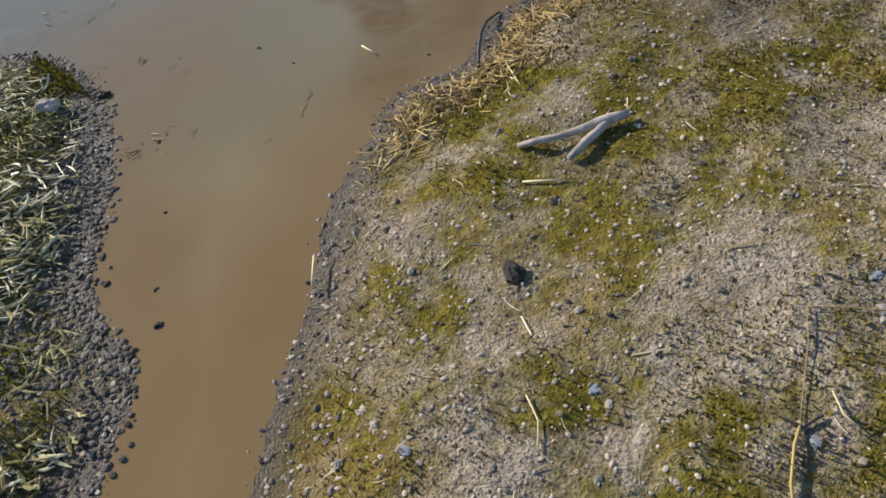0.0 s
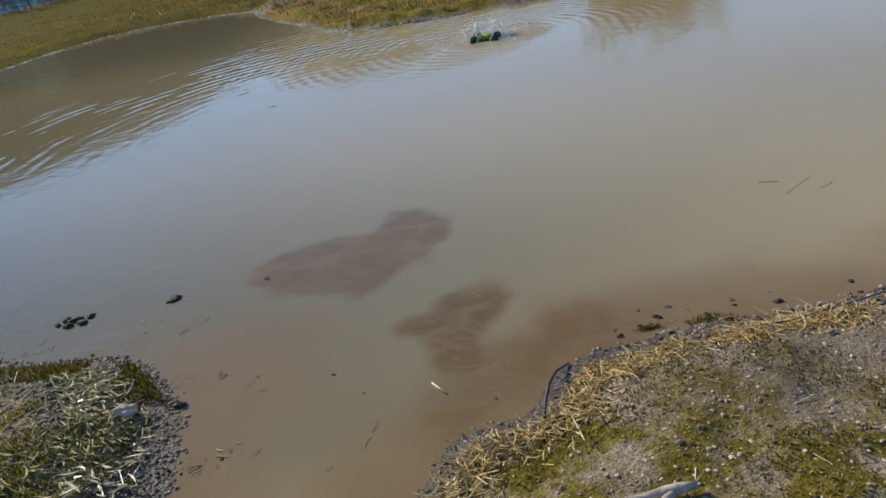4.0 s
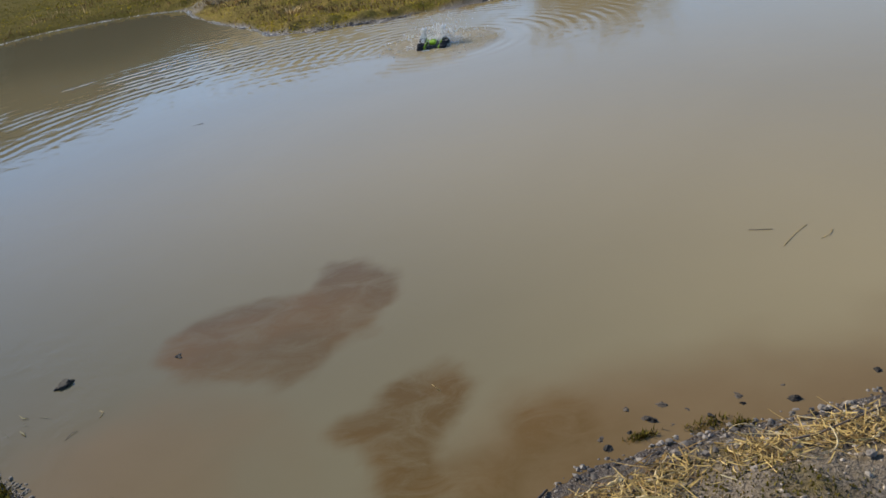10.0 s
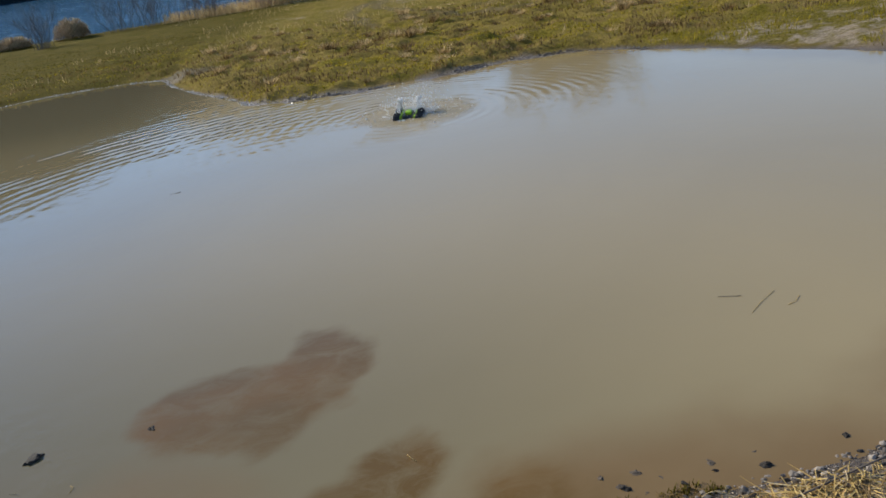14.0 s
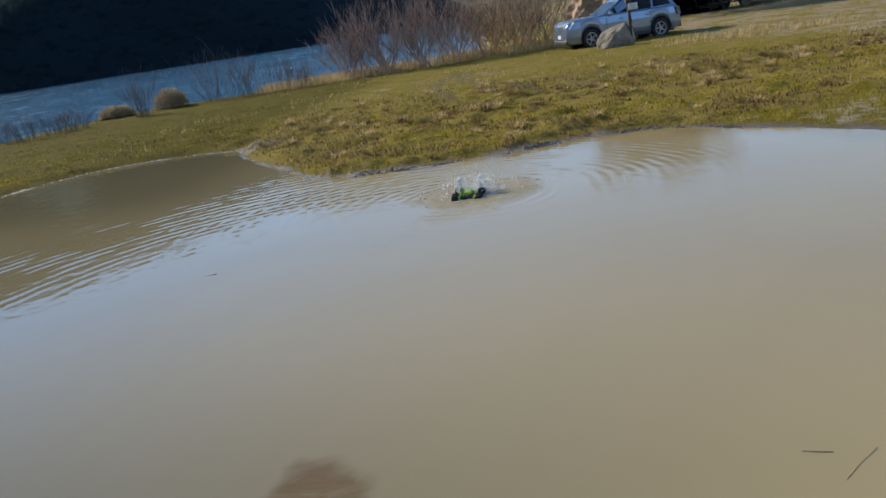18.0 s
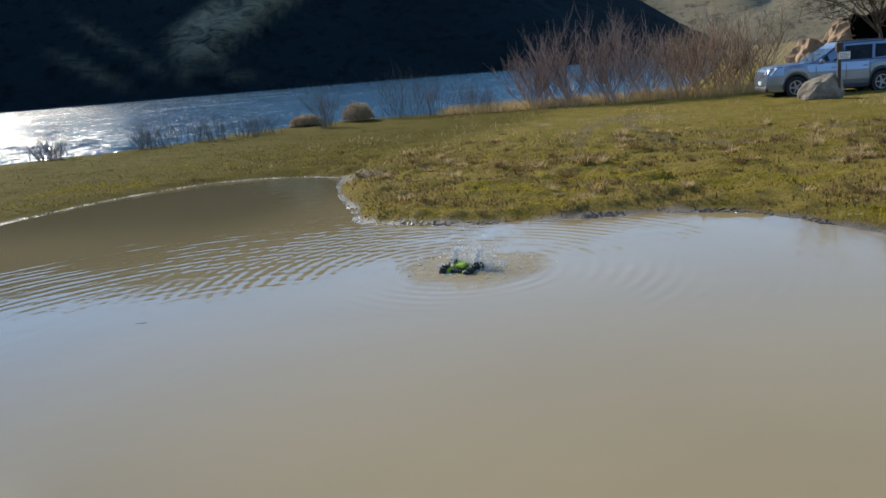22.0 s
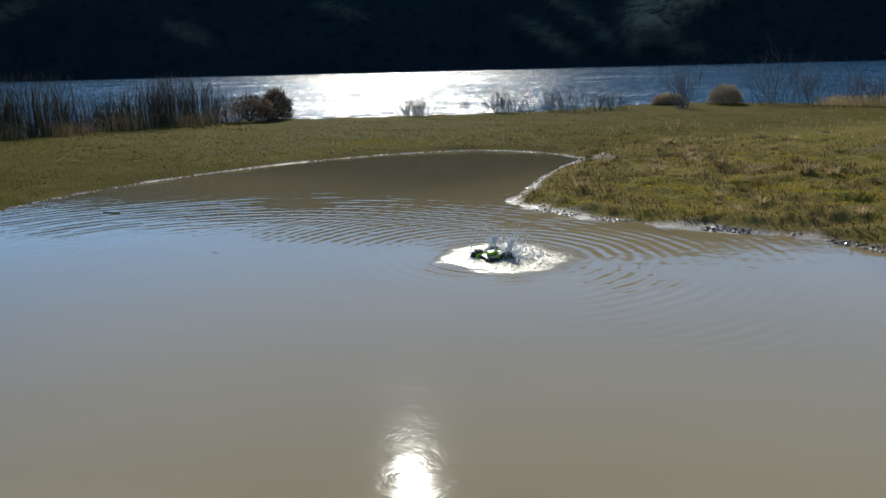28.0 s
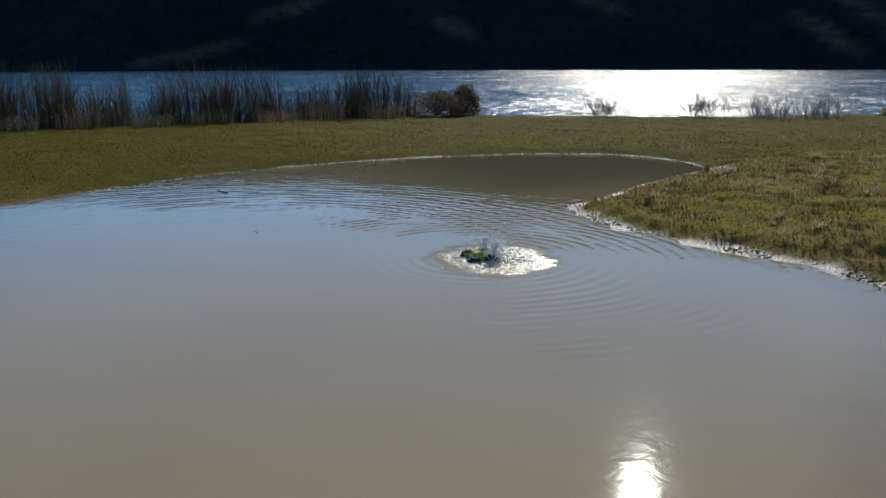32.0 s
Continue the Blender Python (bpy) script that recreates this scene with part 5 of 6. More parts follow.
def litter(name, seed, n, box4, dense, lo, hi, radius, mat, label, along=None, pile=0.03, flat=0.5, spread=0.95):
    x, y, d, z = scatter(seed, n, box4, dense)
    b, rnd = Build(), rand(seed)
    for px, py, pz in zip(x, y, z):
        L = rnd.uniform(lo, hi)
        a = rnd.gauss(along + 2.2 * (float(vnoise(px * 1.8, py * 1.8, 57)) - 0.5), spread) if along is not None else rnd.uniform(0, 6.28)
        tilt = rnd.gauss(0, 0.2 * min(1.0, spread))
        h = max(pz, 0.002) + rnd.random() ** 2 * pile + radius
        ex, ey, ez = math.cos(a) * L / 2, math.sin(a) * L / 2, math.sin(tilt) * L / 2
        if rnd.random() < flat:
            s = rnd.gauss(0, 0.09) * L
            bow = (-math.sin(a) * s, math.cos(a) * s)
            line = [(px + ex * (2 * q - 1) + bow[0] * (1 - (2 * q - 1) ** 2), py + ey * (2 * q - 1) + bow[1] * (1 - (2 * q - 1) ** 2), max(h + ez * (2 * q - 1), pz + 0.002)) for q in (0, 0.25, 0.5, 0.75, 1)]
            b.ribbon(line, radius * rnd.uniform(1.6, 3.4))
        else:
            b.straw((px - ex, py - ey, max(h - ez, pz)), (px + ex, py + ey, max(h + ez, pz)), radius * rnd.uniform(0.5, 1.9))
    return tagged(b.make(name, mat), label, "straw", kind="stuff")


FLOW = 0.0


def fade(x, y):
    """The litter thins out away from the inlet."""
    w = (fbm(x * 1.2, y * 1.2, 55) - 0.5) * 0.9
    return smooth(-3.1, -2.5, x + w) * smooth(-0.55, 0.0, y + w)


drift = litter("straw_drift", 21, 80000, (-0.6, 3.6, 0.9, 2.75), lambda x, y, d: smooth(0.05, 0.10, d) * smooth(0.32, 0.15, d) * smooth(0.9, 1.5, y) * (0.10 + 0.55 * smooth(0.42, 0.55, fbm(x * 3, y * 3, 91))),
       0.012, 0.08, 0.0017, STRAW, "golden straw washed up in a drift along the shore", 0.25, 0.035, 0.75, 1.1)
reed_mat = litter("wet_litter", 24, 60000, (-3.2, -0.85, -0.6, 2.9), lambda x, y, d: fade(x, y) * smooth(0.06, 0.22, d) * (0.05 + 0.95 * smooth(0.44, 0.58, fbm(x * 2.8, y * 2.8, 95))) * 0.62,
       0.02, 0.10, 0.0028, WET_LITTER, "matted wet reed leaves lying flat on the bank", FLOW, 0.014, 0.95, 0.75)
litter("bleached_litter", 22, 17000, (-3.2, -0.85, -0.6, 2.9), lambda x, y, d: fade(x, y) * smooth(0.08, 0.18, d) * smooth(0.48, 0.60, fbm(x * 3, y * 3, 93)) * 0.7,
       0.02, 0.09, 0.0034, PALE_STRAW, "bleached reed leaves lying on the bank", FLOW, 0.022, 0.95, 0.8)
blades("bank_moss", 13, 60000, (-2.7, -0.9, -0.6, 2.6), lambda x, y, d: smooth(0.1, 0.2, d) * smooth(0.49, 0.58, fbm(x * 3.2, y * 3.2, 97)), 0.006, 0.024, 0.005, BANK_MOSS, "green moss and short grass between pebbles", 1.0, "moss")
blades("rim_moss", 14, 40000, (-2.3, -0.95, 1.2, 2.6), lambda x, y, d: smooth(0.02, 0.06, d) * smooth(0.24, 0.12, d) * smooth(1.75, 1.9, y + 0.25 * (x + 1.3)) * smooth(0.38, 0.5, fbm(x * 5, y * 5, 98)), 0.008, 0.03, 0.006, MOSS, "ochre moss along the rim of the muddy bank", 1.1, "moss")
for x, y, w in ((0.73, 1.885, 0.07), (0.53, 1.885, 0.045), (0.81, 1.86, 0.05)):
    clump, rnd = Build(), rand(int(x * 100))
    for k in range(220):
        px, py = rnd.gauss(0, w * 0.5), rnd.gauss(0, w * 0.16)
        turn, h = rnd.uniform(0, 6.28), rnd.uniform(0.004, 0.014)
        clump.blade((px, py, -0.006), (px + 1.2 * h * math.cos(turn), py + 1.2 * h * math.sin(turn), h), 0.004)
    ob = tagged(clump.make("moss_clump", MOSS), "yellowish moss clump standing in shallow water", "moss", "moss clumps at the shore", "stuff")
    ob.matrix_world = pose(x, y, 0.0, 0, 0, 8)
litter("loose_straw", 23, 2200, (-0.7, 2.6, -0.8, 1.9), lambda x, y, d: smooth(0.0, 0.05, d) * 0.12, 0.015, 0.08, 0.0012, PALE_STRAW, "single straws scattered over gravel", None, 0.004)

litter("sunken_straw", 25, 9000, (-2.4, -0.4, 1.3, 2.9), lambda x, y, d: smooth(-0.38, -0.05, d) * (d < 0) * smooth(0.54, 0.66, fbm(x * 4, y * 4, 99)) * 0.2,
       0.015, 0.05, 0.0012, WET_LITTER, "sodden reed leaves afloat in the shallows", 0.6, 0.002, 0.7)

# driftwood, root, single stems
branch = thing("driftwood_branch", pose(0.27, 0.945, height_at(0.27, 0.945) + 0.012), "grey forked driftwood branch lying on the bank", "branch")
b = Build()
b.tube([(-0.155, 0.012, 0.006), (-0.10, 0.008, 0.010), (-0.05, 0.004, 0.010), (0.01, 0.006, 0.012), (0.065, 0.016, 0.014), (0.10, 0.016, 0.016), (0.145, 0.022, 0.014)], [0.007, 0.010, 0.009, 0.011, 0.014, 0.015, 0.010], 9)
b.make("main_stem", GREY_WOOD, branch, "", True)
b = Build()
b.tube([(0.09, 0.014, 0.012), (0.05, -0.018, 0.012), (0.015, -0.04, 0.010), (-0.015, -0.062, 0.006), (-0.04, -0.08, 0.004)], [0.012, 0.011, 0.012, 0.011, 0.008], 9)
b.make("side_stem", GREY_WOOD, branch, "", True)

root = Build()
root.tube([(0.085, 1.40, 0.03), (0.10, 1.47, 0.05), (0.125, 1.56, 0.055), (0.16, 1.66, 0.03), (0.215, 1.735, 0.004)], [0.0045, 0.006, 0.006, 0.005, 0.0035], 7)
tagged(root.make("curved_root", DARK_WOOD, None, "", True), "dark curved root reaching into shallow water", "root")


def stem(points, r, mat, label):
    s = Build()
    s.tube(points, [r] * len(points), 6)
    return tagged(s.make("straw_stem", mat, None, "", True), label, "straw", "single straw stems")


stem([(-0.26, 1.745, 0.004), (-0.215, 1.67, 0.005)], 0.0028, PALE_STRAW, "pale straw floating in shallow water")
stem([(0.10, 0.835, height_at(0.1, 0.835) + 0.006), (0.20, 0.80, height_at(0.2, 0.8) + 0.006)], 0.003, PALE_STRAW, "pale straw lying on moss")
stem([(-0.47, 0.70, 0.03), (-0.46, 0.80, 0.03)], 0.003, PALE_STRAW, "pale straw at the water's edge")
stem([(1.36, 3.04, 0.002), (1.41, 3.02, 0.003), (1.45, 3.01, 0.002)], 0.0012, DARK_WOOD, "thin dark stick floating in the pond")
stem([(1.42, 2.85, 0.001), (1.50, 2.93, 0.003), (1.59, 3.0, 0.002)], 0.0009, STRAW, "bent straw floating in the pond")
stem([(1.58, 2.86, 0.001), (1.62, 2.875, 0.003), (1.66, 2.92, 0.002)], 0.0009, STRAW, "bent straw floating in the pond")
stem([(-1.62, 6.41, -0.002), (-1.54, 6.43, 0.001)], 0.003, DARK_WOOD, "dark stick floating in the pond")
stem([(-4.52, 6.63, 0.003), (-4.40, 6.67, 0.006), (-4.31, 6.73, 0.004)], 0.008, DARK_WOOD, "dark stick floating in the pond")
def over(points, lift):
    return [(x, y, height_at(x, y) + lift) for x, y in points]


stem(over([(0.544, 0.238), (0.515, 0.165), (0.472, 0.089), (0.425, 0.004)], 0.008), 0.0010, DRY_GRASS, "long dry stalk lying on the bank")
stem(over([(0.544, 0.24), (0.61, 0.22), (0.68, 0.189), (0.80, 0.16)], 0.008), 0.0011, DRY_GRASS, "long dry stalk lying on the bank")
stem(over([(0.43, 0.01), (0.40, -0.03), (0.367, -0.092), (0.35, -0.15)], 0.008), 0.003, STRAW, "short brown stalk lying on turf")
stem(over([(0.40, 0.03), (0.43, 0.0), (0.47, 0.01)], 0.008), 0.003, DARK_WOOD, "dark forked twig lying on turf")
stem(over([(0.505, 0.05), (0.50, 0.0), (0.515, -0.03)], 0.008), 0.0016, PALE_STRAW, "thin pale stalk lying on turf")
stem(over([(-0.03, 0.20), (-0.02, 0.14), (-0.035, 0.08)], 0.008), 0.0018, PALE_STRAW, "thin pale stalk lying on turf")


stem(over([(0.857, 1.68), (0.95, 1.69), (1.06, 1.73), (1.217, 1.788), (1.36, 1.83)], 0.03), 0.0032, WOOD, "brown stick lying in the straw drift")
for k, (x, y) in enumerate(((-0.48, 1.44), (-0.46, 1.52), (-0.03, 2.29), (-1.33, 2.40), (-1.24, 2.50))):
    stem([(x, y, 0.001), (x + 0.02 * math.sin(k * 2.3), y + 0.03, 0.004), (x + 0.03 * math.sin(k * 2.3 + 0.6), y + 0.05 + 0.01 * math.cos(k), 0.002)], 0.0008, DARK_WOOD if k % 2 else STRAW, "small sprig afloat in shallow water")


def stone(x, y, s, seed, mat, label, z=None, flat=0.7, name="stone"):
    bm = stone_mesh(seed, s * 1.2, s * 0.9, s * flat, 3, 0.75, 0.0, 1.9)
    me = bpy.data.meshes.new(name)
    bm.to_mesh(me)
    bm.free()
    me.polygons.foreach_set("use_smooth", [False] * len(me.polygons))
    me.materials.append(mat)
    ob = new(name, me)
    ob.matrix_world = pose(x, y, (height_at(x, y) + s * flat * 0.3) if z is None else z, 0, 0, seed * 57)
    return tagged(ob, label, "stone", "single stones")


stone(-1.46, 2.77, 0.04, 1, WET_STONE, "dark wet stone standing out of the pond", -0.004, 0.5)
stone(-1.03, 2.84, 0.03, 2, WET_STONE, "dark wet stone awash in the pond", -0.015)
stone(-1.18, 1.85, 0.02, 3, WET_STONE, "dark wet stone in shallow water", 0.006)
stone(-1.36, 1.79, 0.042, 4, PALE_STONE, "round grey stone on the bank")
for k, (x, y, s) in enumerate(((-1.90, 2.71, 0.03), (-1.95, 2.73, 0.022), (-1.86, 2.68, 0.026), (-1.92, 2.66, 0.022), (-1.84, 2.73, 0.02), (-1.98, 2.69, 0.016))):
    stone(x, y, s, 10 + k, WET_STONE, "wet stone in a small heap in the water", 0.004, 0.5)
for k, (x, y, s) in enumerate(((0.42, 1.86, 0.022), (0.58, 1.95, 0.025), (1.01, 1.93, 0.028), (0.50, 1.91, 0.014), (0.75, 1.92, 0.018), (0.86, 1.95, 0.016), (1.3, 1.99, 0.02), (-0.05, 1.60, 0.012),
                              (-0.62, 1.9, 0.014), (-0.5, 1.75, 0.010), (-0.95, 1.5, 0.014), (-0.9, 1.15, 0.012), (-0.88, 0.72, 0.02), (-0.9, 0.85, 0.014))):
    stone(x, y, s * 0.65, 20 + k, WET_STONE, "small dark wet stone at the water's edge", -0.002)
for k, (x, y, s) in enumerate(((1.17, 1.78, 0.022), (1.08, 1.86, 0.018), (1.24, 1.9, 0.02), (0.47, 0.965, 0.011), (0.74, 1.40, 0.013), (-0.431, 0.184, 0.022), (-0.345, 0.242, 0.02), (-0.376, 0.296, 0.016), (0.057, 0.0, 0.016),
                              (0.98, 1.5, 0.014), (0.55, 1.25, 0.010), (0.9, 1.1, 0.011), (1.2, 0.9, 0.012), (0.3, 0.55, 0.010), (0.15, 0.2, 0.012), (0.8, 0.6, 0.010), (0.05, 1.42, 0.016), (0.12, 1.38, 0.02), (0.2, 1.45, 0.014))):
    stone(x, y, s * 0.6, 40 + k, PALE_STONE if k % 3 != 2 else STONE, "small pale stone on the mossy bank", None, 0.55)


for k, (x, y, s) in enumerate(((0.104, 0.19, 0.012), (0.12, 0.15, 0.009), (-0.285, 0.152, 0.012), (0.15, 0.06, 0.013), (0.44, -0.03, 0.011), (0.62, 0.05, 0.013), (0.70, 0.27, 0.012), (0.24, 0.24, 0.010))):
    stone(x, y, s, 70 + k, PALE_STONE if k % 2 else BLUE_STONE, "flat grey stone bedded in the turf", height_at(x, y) + 0.002, 0.3)
for k, (mat, s, x, y) in enumerate(((PALE_STONE, 0.016, 1.13, 1.85), (PALE_STONE, 0.016, 1.13, 1.82), (STONE, 0.014, 1.12, 1.79), (PALE_STONE, 0.02, 1.19, 1.8), (PALE_STONE, 0.02, 0.89, 1.67), (STONE, 0.022, 0.83, 1.72),
                                     (STONE, 0.02, 0.59, 1.77), (STONE, 0.018, 0.66, 1.73), (WET_STONE, 0.014, 0.8, 1.78), (WET_STONE, 0.016, 0.9, 1.79), (WET_STONE, 0.014, 1.02, 1.83), (STONE, 0.022, 1.03, 1.57))):
    stone(x, y, s * 0.65, 110 + k, mat, "pale stone half hidden in the straw drift" if mat is not WET_STONE else "dark wet stone between straw and water", height_at(x, y) + 0.014, 0.6)
for k, (x, y) in enumerate(((1.01, 1.94), (0.41, 1.9), (0.57, 1.96), (0.63, 1.91), (0.52, 2.02), (0.63, 2.01), (1.01, 2.0), (0.70, 1.97), (0.86, 1.99))):
    stone(x, y, 0.014 + 0.003 * (k % 3), 130 + k, MUDDY_STONE, "brown stone just breaking the shallow water", -0.005, 0.45)
for k, (x, y) in enumerate(((0.70, 1.27), (0.63, 1.24), (0.49, 1.18), (0.57, 1.23), (0.98, 1.37), (1.08, 1.31), (0.83, 0.96), (0.43, 0.93))):
    stone(x, y, 0.008 + 0.002 * (k % 3), 150 + k, PALE_STONE if k % 2 else STONE, "rounded pale pebble lying on mossy gravel", height_at(x, y) + 0.001, 0.5)
stone(0.014, 0.554, 0.03, 90, WET_STONE, "dark clod of earth on the mossy bank", None, 0.5, "earth_clod")
gravel("shore_froth", 4, 100000, (-7.2, -1.2, 5.0, 14.3), lambda x, y, d: smooth(-0.03, 0.0, d) * smooth(0.09, 0.03, d) * (0.25 + 0.75 * smooth(0.40, 0.58, fbm(x * 2.5, y * 2.5, 117))), 0.005, 0.016, FROTH, "pale dried froth along the pond's edge")

gravel("wet_rim", 8, 40000, (-1.9, 4.4, 9.3, 11.0), lambda x, y, d: smooth(-0.03, 0.0, d) * smooth(0.16, 0.04, d) * smooth(0.46, 0.56, fbm(x * 2.1, y * 2.1, 119)) * 0.7, 0.005, 0.018, WET_MUD, "wet mud crumbs along the edge of the grassy point")

# ---- turf and tufts of the far banks ----
blades("far_turf", 31, 230000, (-8, 12, 9.5, 24), lambda x, y, d: smooth(0.02, 0.25, d) * (0.15 + 0.85 * smooth(0.4, 0.6, fbm(x * 1.1, y * 1.1, 101))) * smooth(21, 9, y) * (1 - 0.85 * smooth(0.46, 0.57, fbm(x * 1.3, y * 2.1, 103))), 0.006, 0.026, 0.014, GRASS, "short yellow-green grass on the far bank")
blades("brown_tufts", 32, 150000, (-6, 11, 9.6, 26), lambda x, y, d: smooth(0.03, 0.3, d) * smooth(0.46, 0.57, fbm(x * 1.3, y * 2.1, 103)) * smooth(20, 10, y) * 0.85, 0.012, 0.06, 0.012, BROWN_GRASS, "withered brown tufts on the far bank", 1.0)
blades("bank_turf", 33, 40000, (-16, -4, 1, 26), lambda x, y, d: smooth(0.02, 0.3, d) * (0.2 + 0.8 * smooth(0.4, 0.6, fbm(x * 0.9, y * 0.9, 105))), 0.006, 0.022, 0.016, GREEN_GRASS, "short green grass between pond and river")
blades("dry_stalks", 34, 26000, (-6, 16, 10, 31), lambda x, y, d: smooth(0.1, 0.5, d) * smooth(0.60, 0.70, fbm(x * 0.8, y * 0.8, 107)) * 0.5, 0.04, 0.14, 0.008, DRY_GRASS, "thin dry stalks on the far bank", 1.4)
blades("tan_grass", 35, 9000, (5.5, 12.5, 20, 28), lambda x, y, d: smooth(0.5, 0.62, fbm(x * 0.9, y * 1.5, 109)) * smooth(1.0, 0.5, np.hypot((x - 9) / 3.3, (y - 24.6) / 3)), 0.06, 0.2, 0.012, DRY_GRASS, "pale dry grass near a parked car", 1.2)
blades("shrub_grass", 36, 16000, (-6.5, 6.5, 31, 35.2), lambda x, y, d: smooth(0.35, 0.55, fbm(x * 0.9, y * 1.2, 111)) * smooth(30.8, 32.2, y - 0.15 * x), 0.1, 0.4, 0.014, DRY_GRASS, "tan dry grass under the bank shrubs", 0.9)
blades("edge_turf", 37, 26000, (2.0, 7.5, 1.0, 9.5), lambda x, y, d: smooth(0.05, 0.3, d) * smooth(0.42, 0.6, fbm(x, y, 113)), 0.02, 0.06, 0.008, GRASS, "short grass along the pond's edge")
blades("dark_patches", 38, 60000, (-6, 11, 9.8, 26), lambda x, y, d: smooth(0.03, 0.3, d) * smooth(0.58, 0.64, fbm(x * 0.9, y * 2.2, 121)) * smooth(22, 12, y), 0.01, 0.05, 0.014, DARK_GRASS, "dark brown withered patches in the turf", 1.0)


def tuft_mesh(seed, mat):
    """A clump of dry blades bent outwards."""
    rnd, b = rand(seed), Build()
    for k in range(90):
        a, r = rnd.uniform(0, 6.28), abs(rnd.gauss(0, 0.07))
        h = rnd.uniform(0.05, 0.15)
        out = rnd.uniform(0.3, 1.3) * h
        b.blade((r * math.cos(a), r * math.sin(a), -0.02), (r * math.cos(a) + out * math.cos(a), r * math.sin(a) + out * math.sin(a), h), 0.012, Vector((-math.sin(a), math.cos(a), 0)))
    me = bpy.data.meshes.new("grass_tuft")
    me.from_pydata([tuple(p) for p in b.v], [], b.f)
    me.materials.append(mat)
    return me


TUFTS = [tuft_mesh(200 + k, (BROWN_GRASS, DRY_GRASS, BROWN_GRASS, DRY_GRASS)[k % 4]) for k in range(8)]
tx, ty, td, tz = scatter(61, 2600, (-2.6, 8.5, 9.9, 21), lambda x, y, d: smooth(0.1, 0.4, d) * smooth(0.44, 0.62, fbm(x * 0.7, y * 1.3, 121)) * smooth(22, 11, y) * 0.55)
for k, (x, y, z) in enumerate(list(zip(tx, ty, tz))[:170]):
    rnd = rand(900 + k)
    tuft = new("grass_tuft", TUFTS[k % 8])
    s = rnd.uniform(0.35, 0.9)
    tuft.matrix_world = pose(x, y, z, 0, 0, rnd.uniform(0, 360)) @ Matrix.Diagonal((s * 1.3, s, s * rnd.uniform(0.6, 1.1), 1))
    tagged(tuft, ("withered brown grass tuft on the mossy bank", "pale dry grass tuft on the mossy bank")[k % 2], "grass tuft", "tufts on the far bank")


# ---- single straws, leaves and pebbles of the near banks ----
def piece_material(name, low, mid, high, rough, spec):
    """Each piece takes a colour of its own."""
    m, t, b = nodes(name, rough, 0.0, spec)
    n = t.nodes.new("ShaderNodeObjectInfo")
    col = ramp(t, n.outputs["Random"], [(0.0, low), (0.5, mid), (1.0, high)])
    grain = noise_node(t, place(t, 1.0), 260, 4, 0.7)
    col = mix(t, ramp(t, grain, [(0.35, 0.5), (0.65, 0.0)]), col, tuple(c * 0.45 for c in low))
    link(t, col, b.inputs["Base Color"])
    bump(t, b, grain, 0.5, 0.001)
    return m


def strip_mesh(name, seed, long, wide, bow, curl, mat):
    """A dry stalk or leaf with a hollow section, bowed and curled."""
    rnd = rand(seed)
    v, f, n = [], [], 6
    for i in range(n + 1):
        u = 2 * i / n - 1
        y = bow * (1 - u * u) + rnd.gauss(0, wide * 0.15)
        z = curl * u * u + rnd.gauss(0, wide * 0.12)
        w = wide * (1 - 0.55 * abs(u) ** 3)
        v += [(u * long / 2, y - w / 2, z), (u * long / 2, y, z + wide * 0.28), (u * long / 2, y + w / 2, z), (u * long / 2, y, z - wide * 0.10)]
    for i in range(n):
        for k in range(4):
            p, q = 4 * i + k, 4 * i + (k + 1) % 4
            f.append((p, p + 4, q + 4, q))
    f += [(0, 1, 2, 3), (4 * n + 3, 4 * n + 2, 4 * n + 1, 4 * n)]
    me = bpy.data.meshes.new(name)
    me.from_pydata(v, [], f)
    me.materials.append(mat)
    return me


def pebble_mesh(seed, mat):
    rnd = rand(seed)
    stretch = (rnd.uniform(1.0, 1.5), rnd.uniform(0.8, 1.1), rnd.uniform(0.45, 0.75))
    verts = [tuple(c * s * (1 + rnd.uniform(-0.18, 0.18)) for c, s in zip(p, stretch)) for p in OCTA]
    me = bpy.data.meshes.new("pebble")
    me.from_pydata(verts, [], OCTA_F)
    me.materials.append(mat)
    return me


def lay_pieces(name, parent, meshes, seed, n, box4, dense, count, lift, along, spread, lo, hi, tilt):
    x, y, d, z = scatter(seed, n, box4, dense)
    rnd = rand(seed)
    for px, py, pz in list(zip(x, y, z))[:count]:
        ob = new(name, rnd.choice(meshes))
        s = rnd.uniform(lo, hi)
        turn = math.degrees(rnd.gauss(along, spread))
        ob.matrix_world = pose(px, py, max(pz, 0.0) + lift * rnd.random(), rnd.gauss(0, tilt), rnd.gauss(0, tilt * 0.5), turn) @ Matrix.Scale(s, 4)
        ob.parent = parent


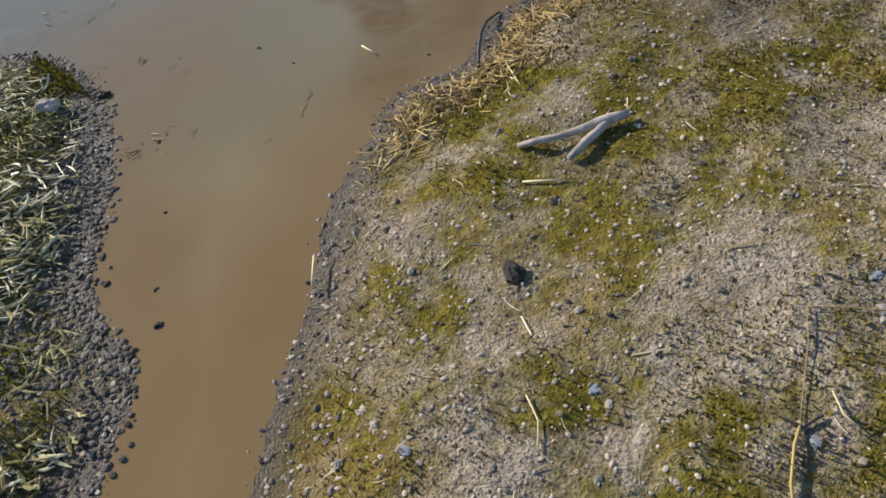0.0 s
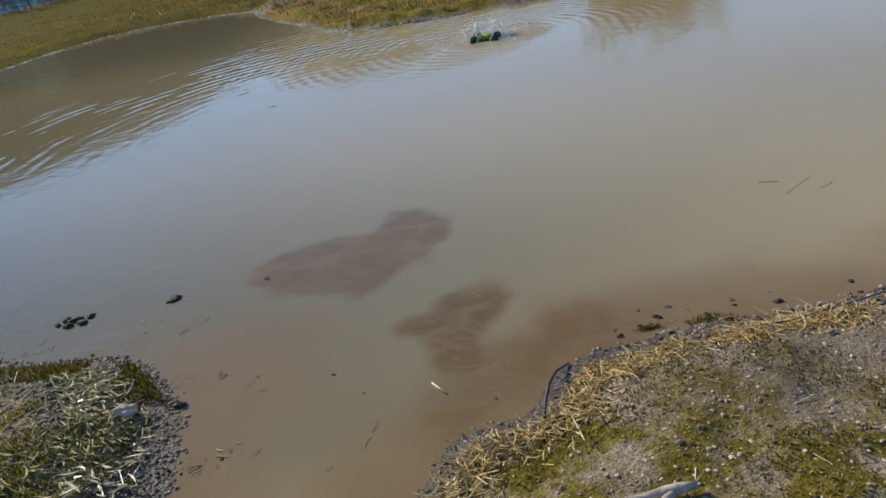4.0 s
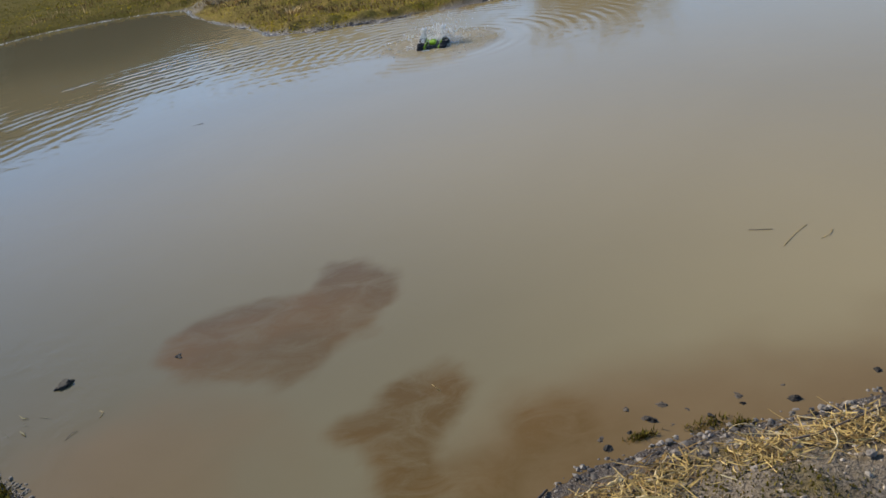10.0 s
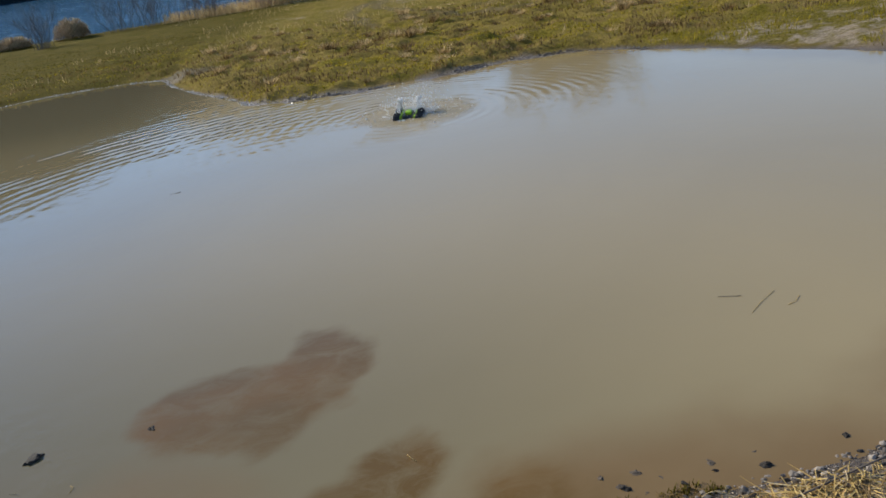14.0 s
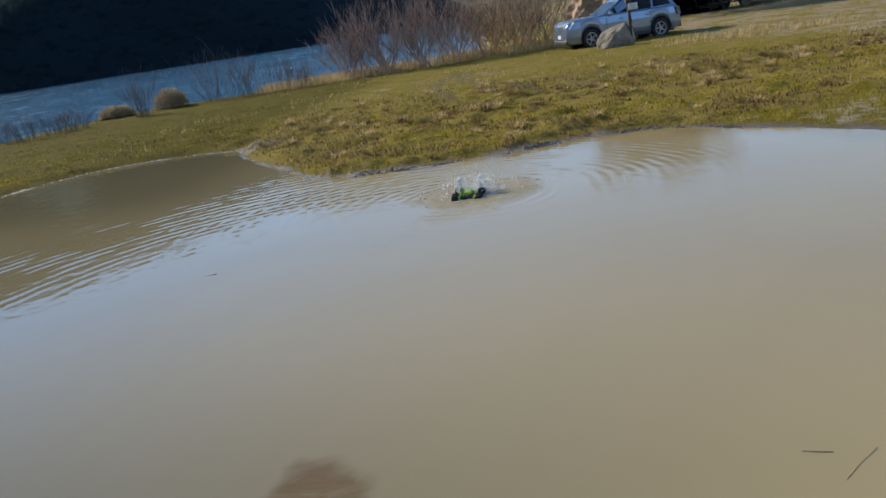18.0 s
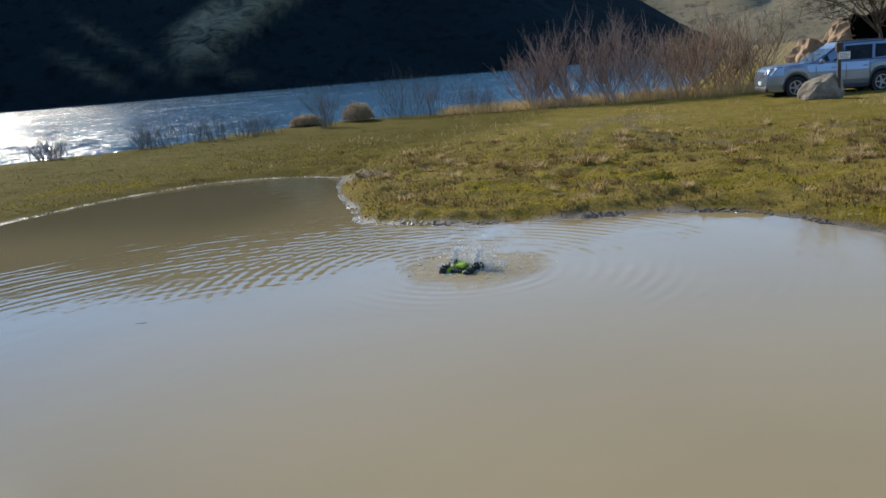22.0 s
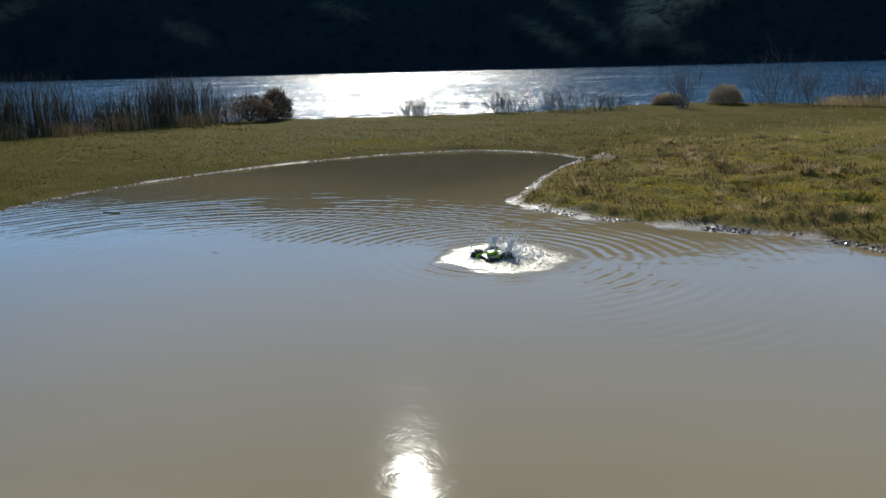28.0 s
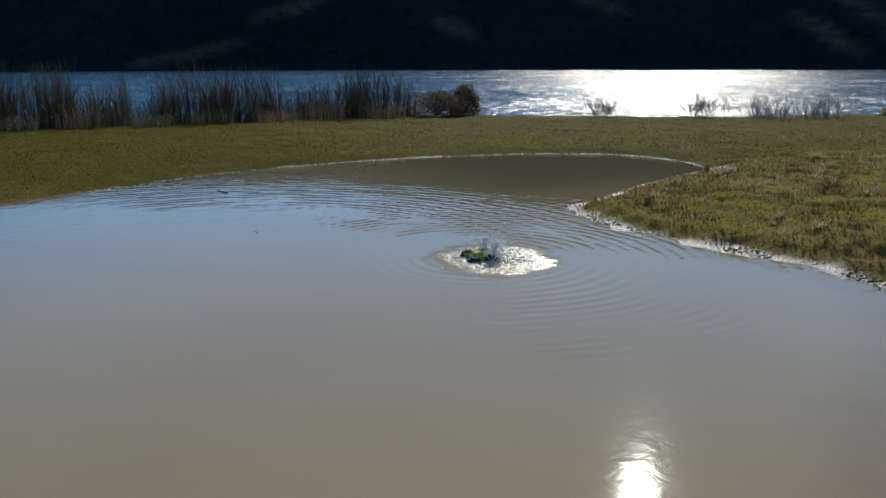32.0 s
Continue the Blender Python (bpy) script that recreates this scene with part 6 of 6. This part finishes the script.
STRAW_PIECE = piece_material("straw_piece", (0.22, 0.11, 0.025), (0.62, 0.40, 0.12), (0.93, 0.74, 0.40), 0.5, 0.35)
LEAF_PIECE = piece_material("leaf_piece", (0.16, 0.125, 0.035), (0.55, 0.43, 0.16), (0.95, 0.82, 0.50), 0.55, 0.25)
PEBBLE_PIECE = piece_material("pebble_piece", (0.06, 0.048, 0.037), (0.24, 0.195, 0.15), (0.6, 0.5, 0.39), 0.8, 0.15)
DAMP_PIECE = piece_material("damp_pebble_piece", (0.02, 0.017, 0.013), (0.085, 0.07, 0.052), (0.25, 0.21, 0.16), 0.7, 0.2)
stalks = [strip_mesh("straw", 300 + k, 0.05 + 0.012 * k, 0.0034 + 0.0005 * (k % 3), 0.012 * ((k % 5) - 2), 0.006 * (k % 3), STRAW_PIECE) for k in range(9)]
stalks += [strip_mesh("straw", 320 + k, 0.03 + 0.006 * k, 0.008 + 0.001 * k, 0.004, 0.004, STRAW_PIECE) for k in range(3)]
leaves = [strip_mesh("reed_leaf", 340 + k, 0.035 + 0.010 * k, 0.008 + 0.0012 * (k % 4), 0.008 * ((k % 3) - 1), 0.006 * (k % 2), LEAF_PIECE) for k in range(8)]
pebbles = [pebble_mesh(360 + k, PEBBLE_PIECE) for k in range(8)]
damp_pebbles = [pebble_mesh(380 + k, DAMP_PIECE) for k in range(8)]
lay_pieces("straw", drift, stalks, 71, 9000, (-0.45, 2.4, 1.0, 2.4), lambda x, y, d: smooth(0.03, 0.09, d) * smooth(0.32, 0.16, d) * smooth(0.9, 1.35, y) * (0.1 + 0.9 * smooth(0.42, 0.55, fbm(x * 3, y * 3, 91))), 300, 0.035, 0.3, 0.75, 0.7, 1.25, 9)
lay_pieces("reed_leaf", reed_mat, leaves, 72, 6000, (-2.3, -0.95, -0.2, 2.3), lambda x, y, d: smooth(0.05, 0.14, d) * smooth(0.46, 0.58, fbm(x * 3, y * 3, 93)) * 0.5, 280, 0.022, -0.2, 0.9, 0.7, 1.3, 14)
lay_pieces("pebble", loose_gravel, pebbles, 73, 5000, (-0.5, 2.2, -0.2, 2.1), lambda x, y, d: smooth(0.02, 0.06, d) * (0.08 + 0.6 * smooth(0.30, 0.10, d)) * 0.8, 300, 0.002, 0.0, 2.0, 0.004, 0.010, 10)
lay_pieces("pebble", bank_gravel, damp_pebbles, 74, 5000, (-2.2, -0.85, -0.3, 2.4), lambda x, y, d: smooth(-0.06, 0.0, d) * smooth(0.4, 0.05, d) * 0.8, 300, 0.002, 0.0, 2.0, 0.005, 0.012, 10)
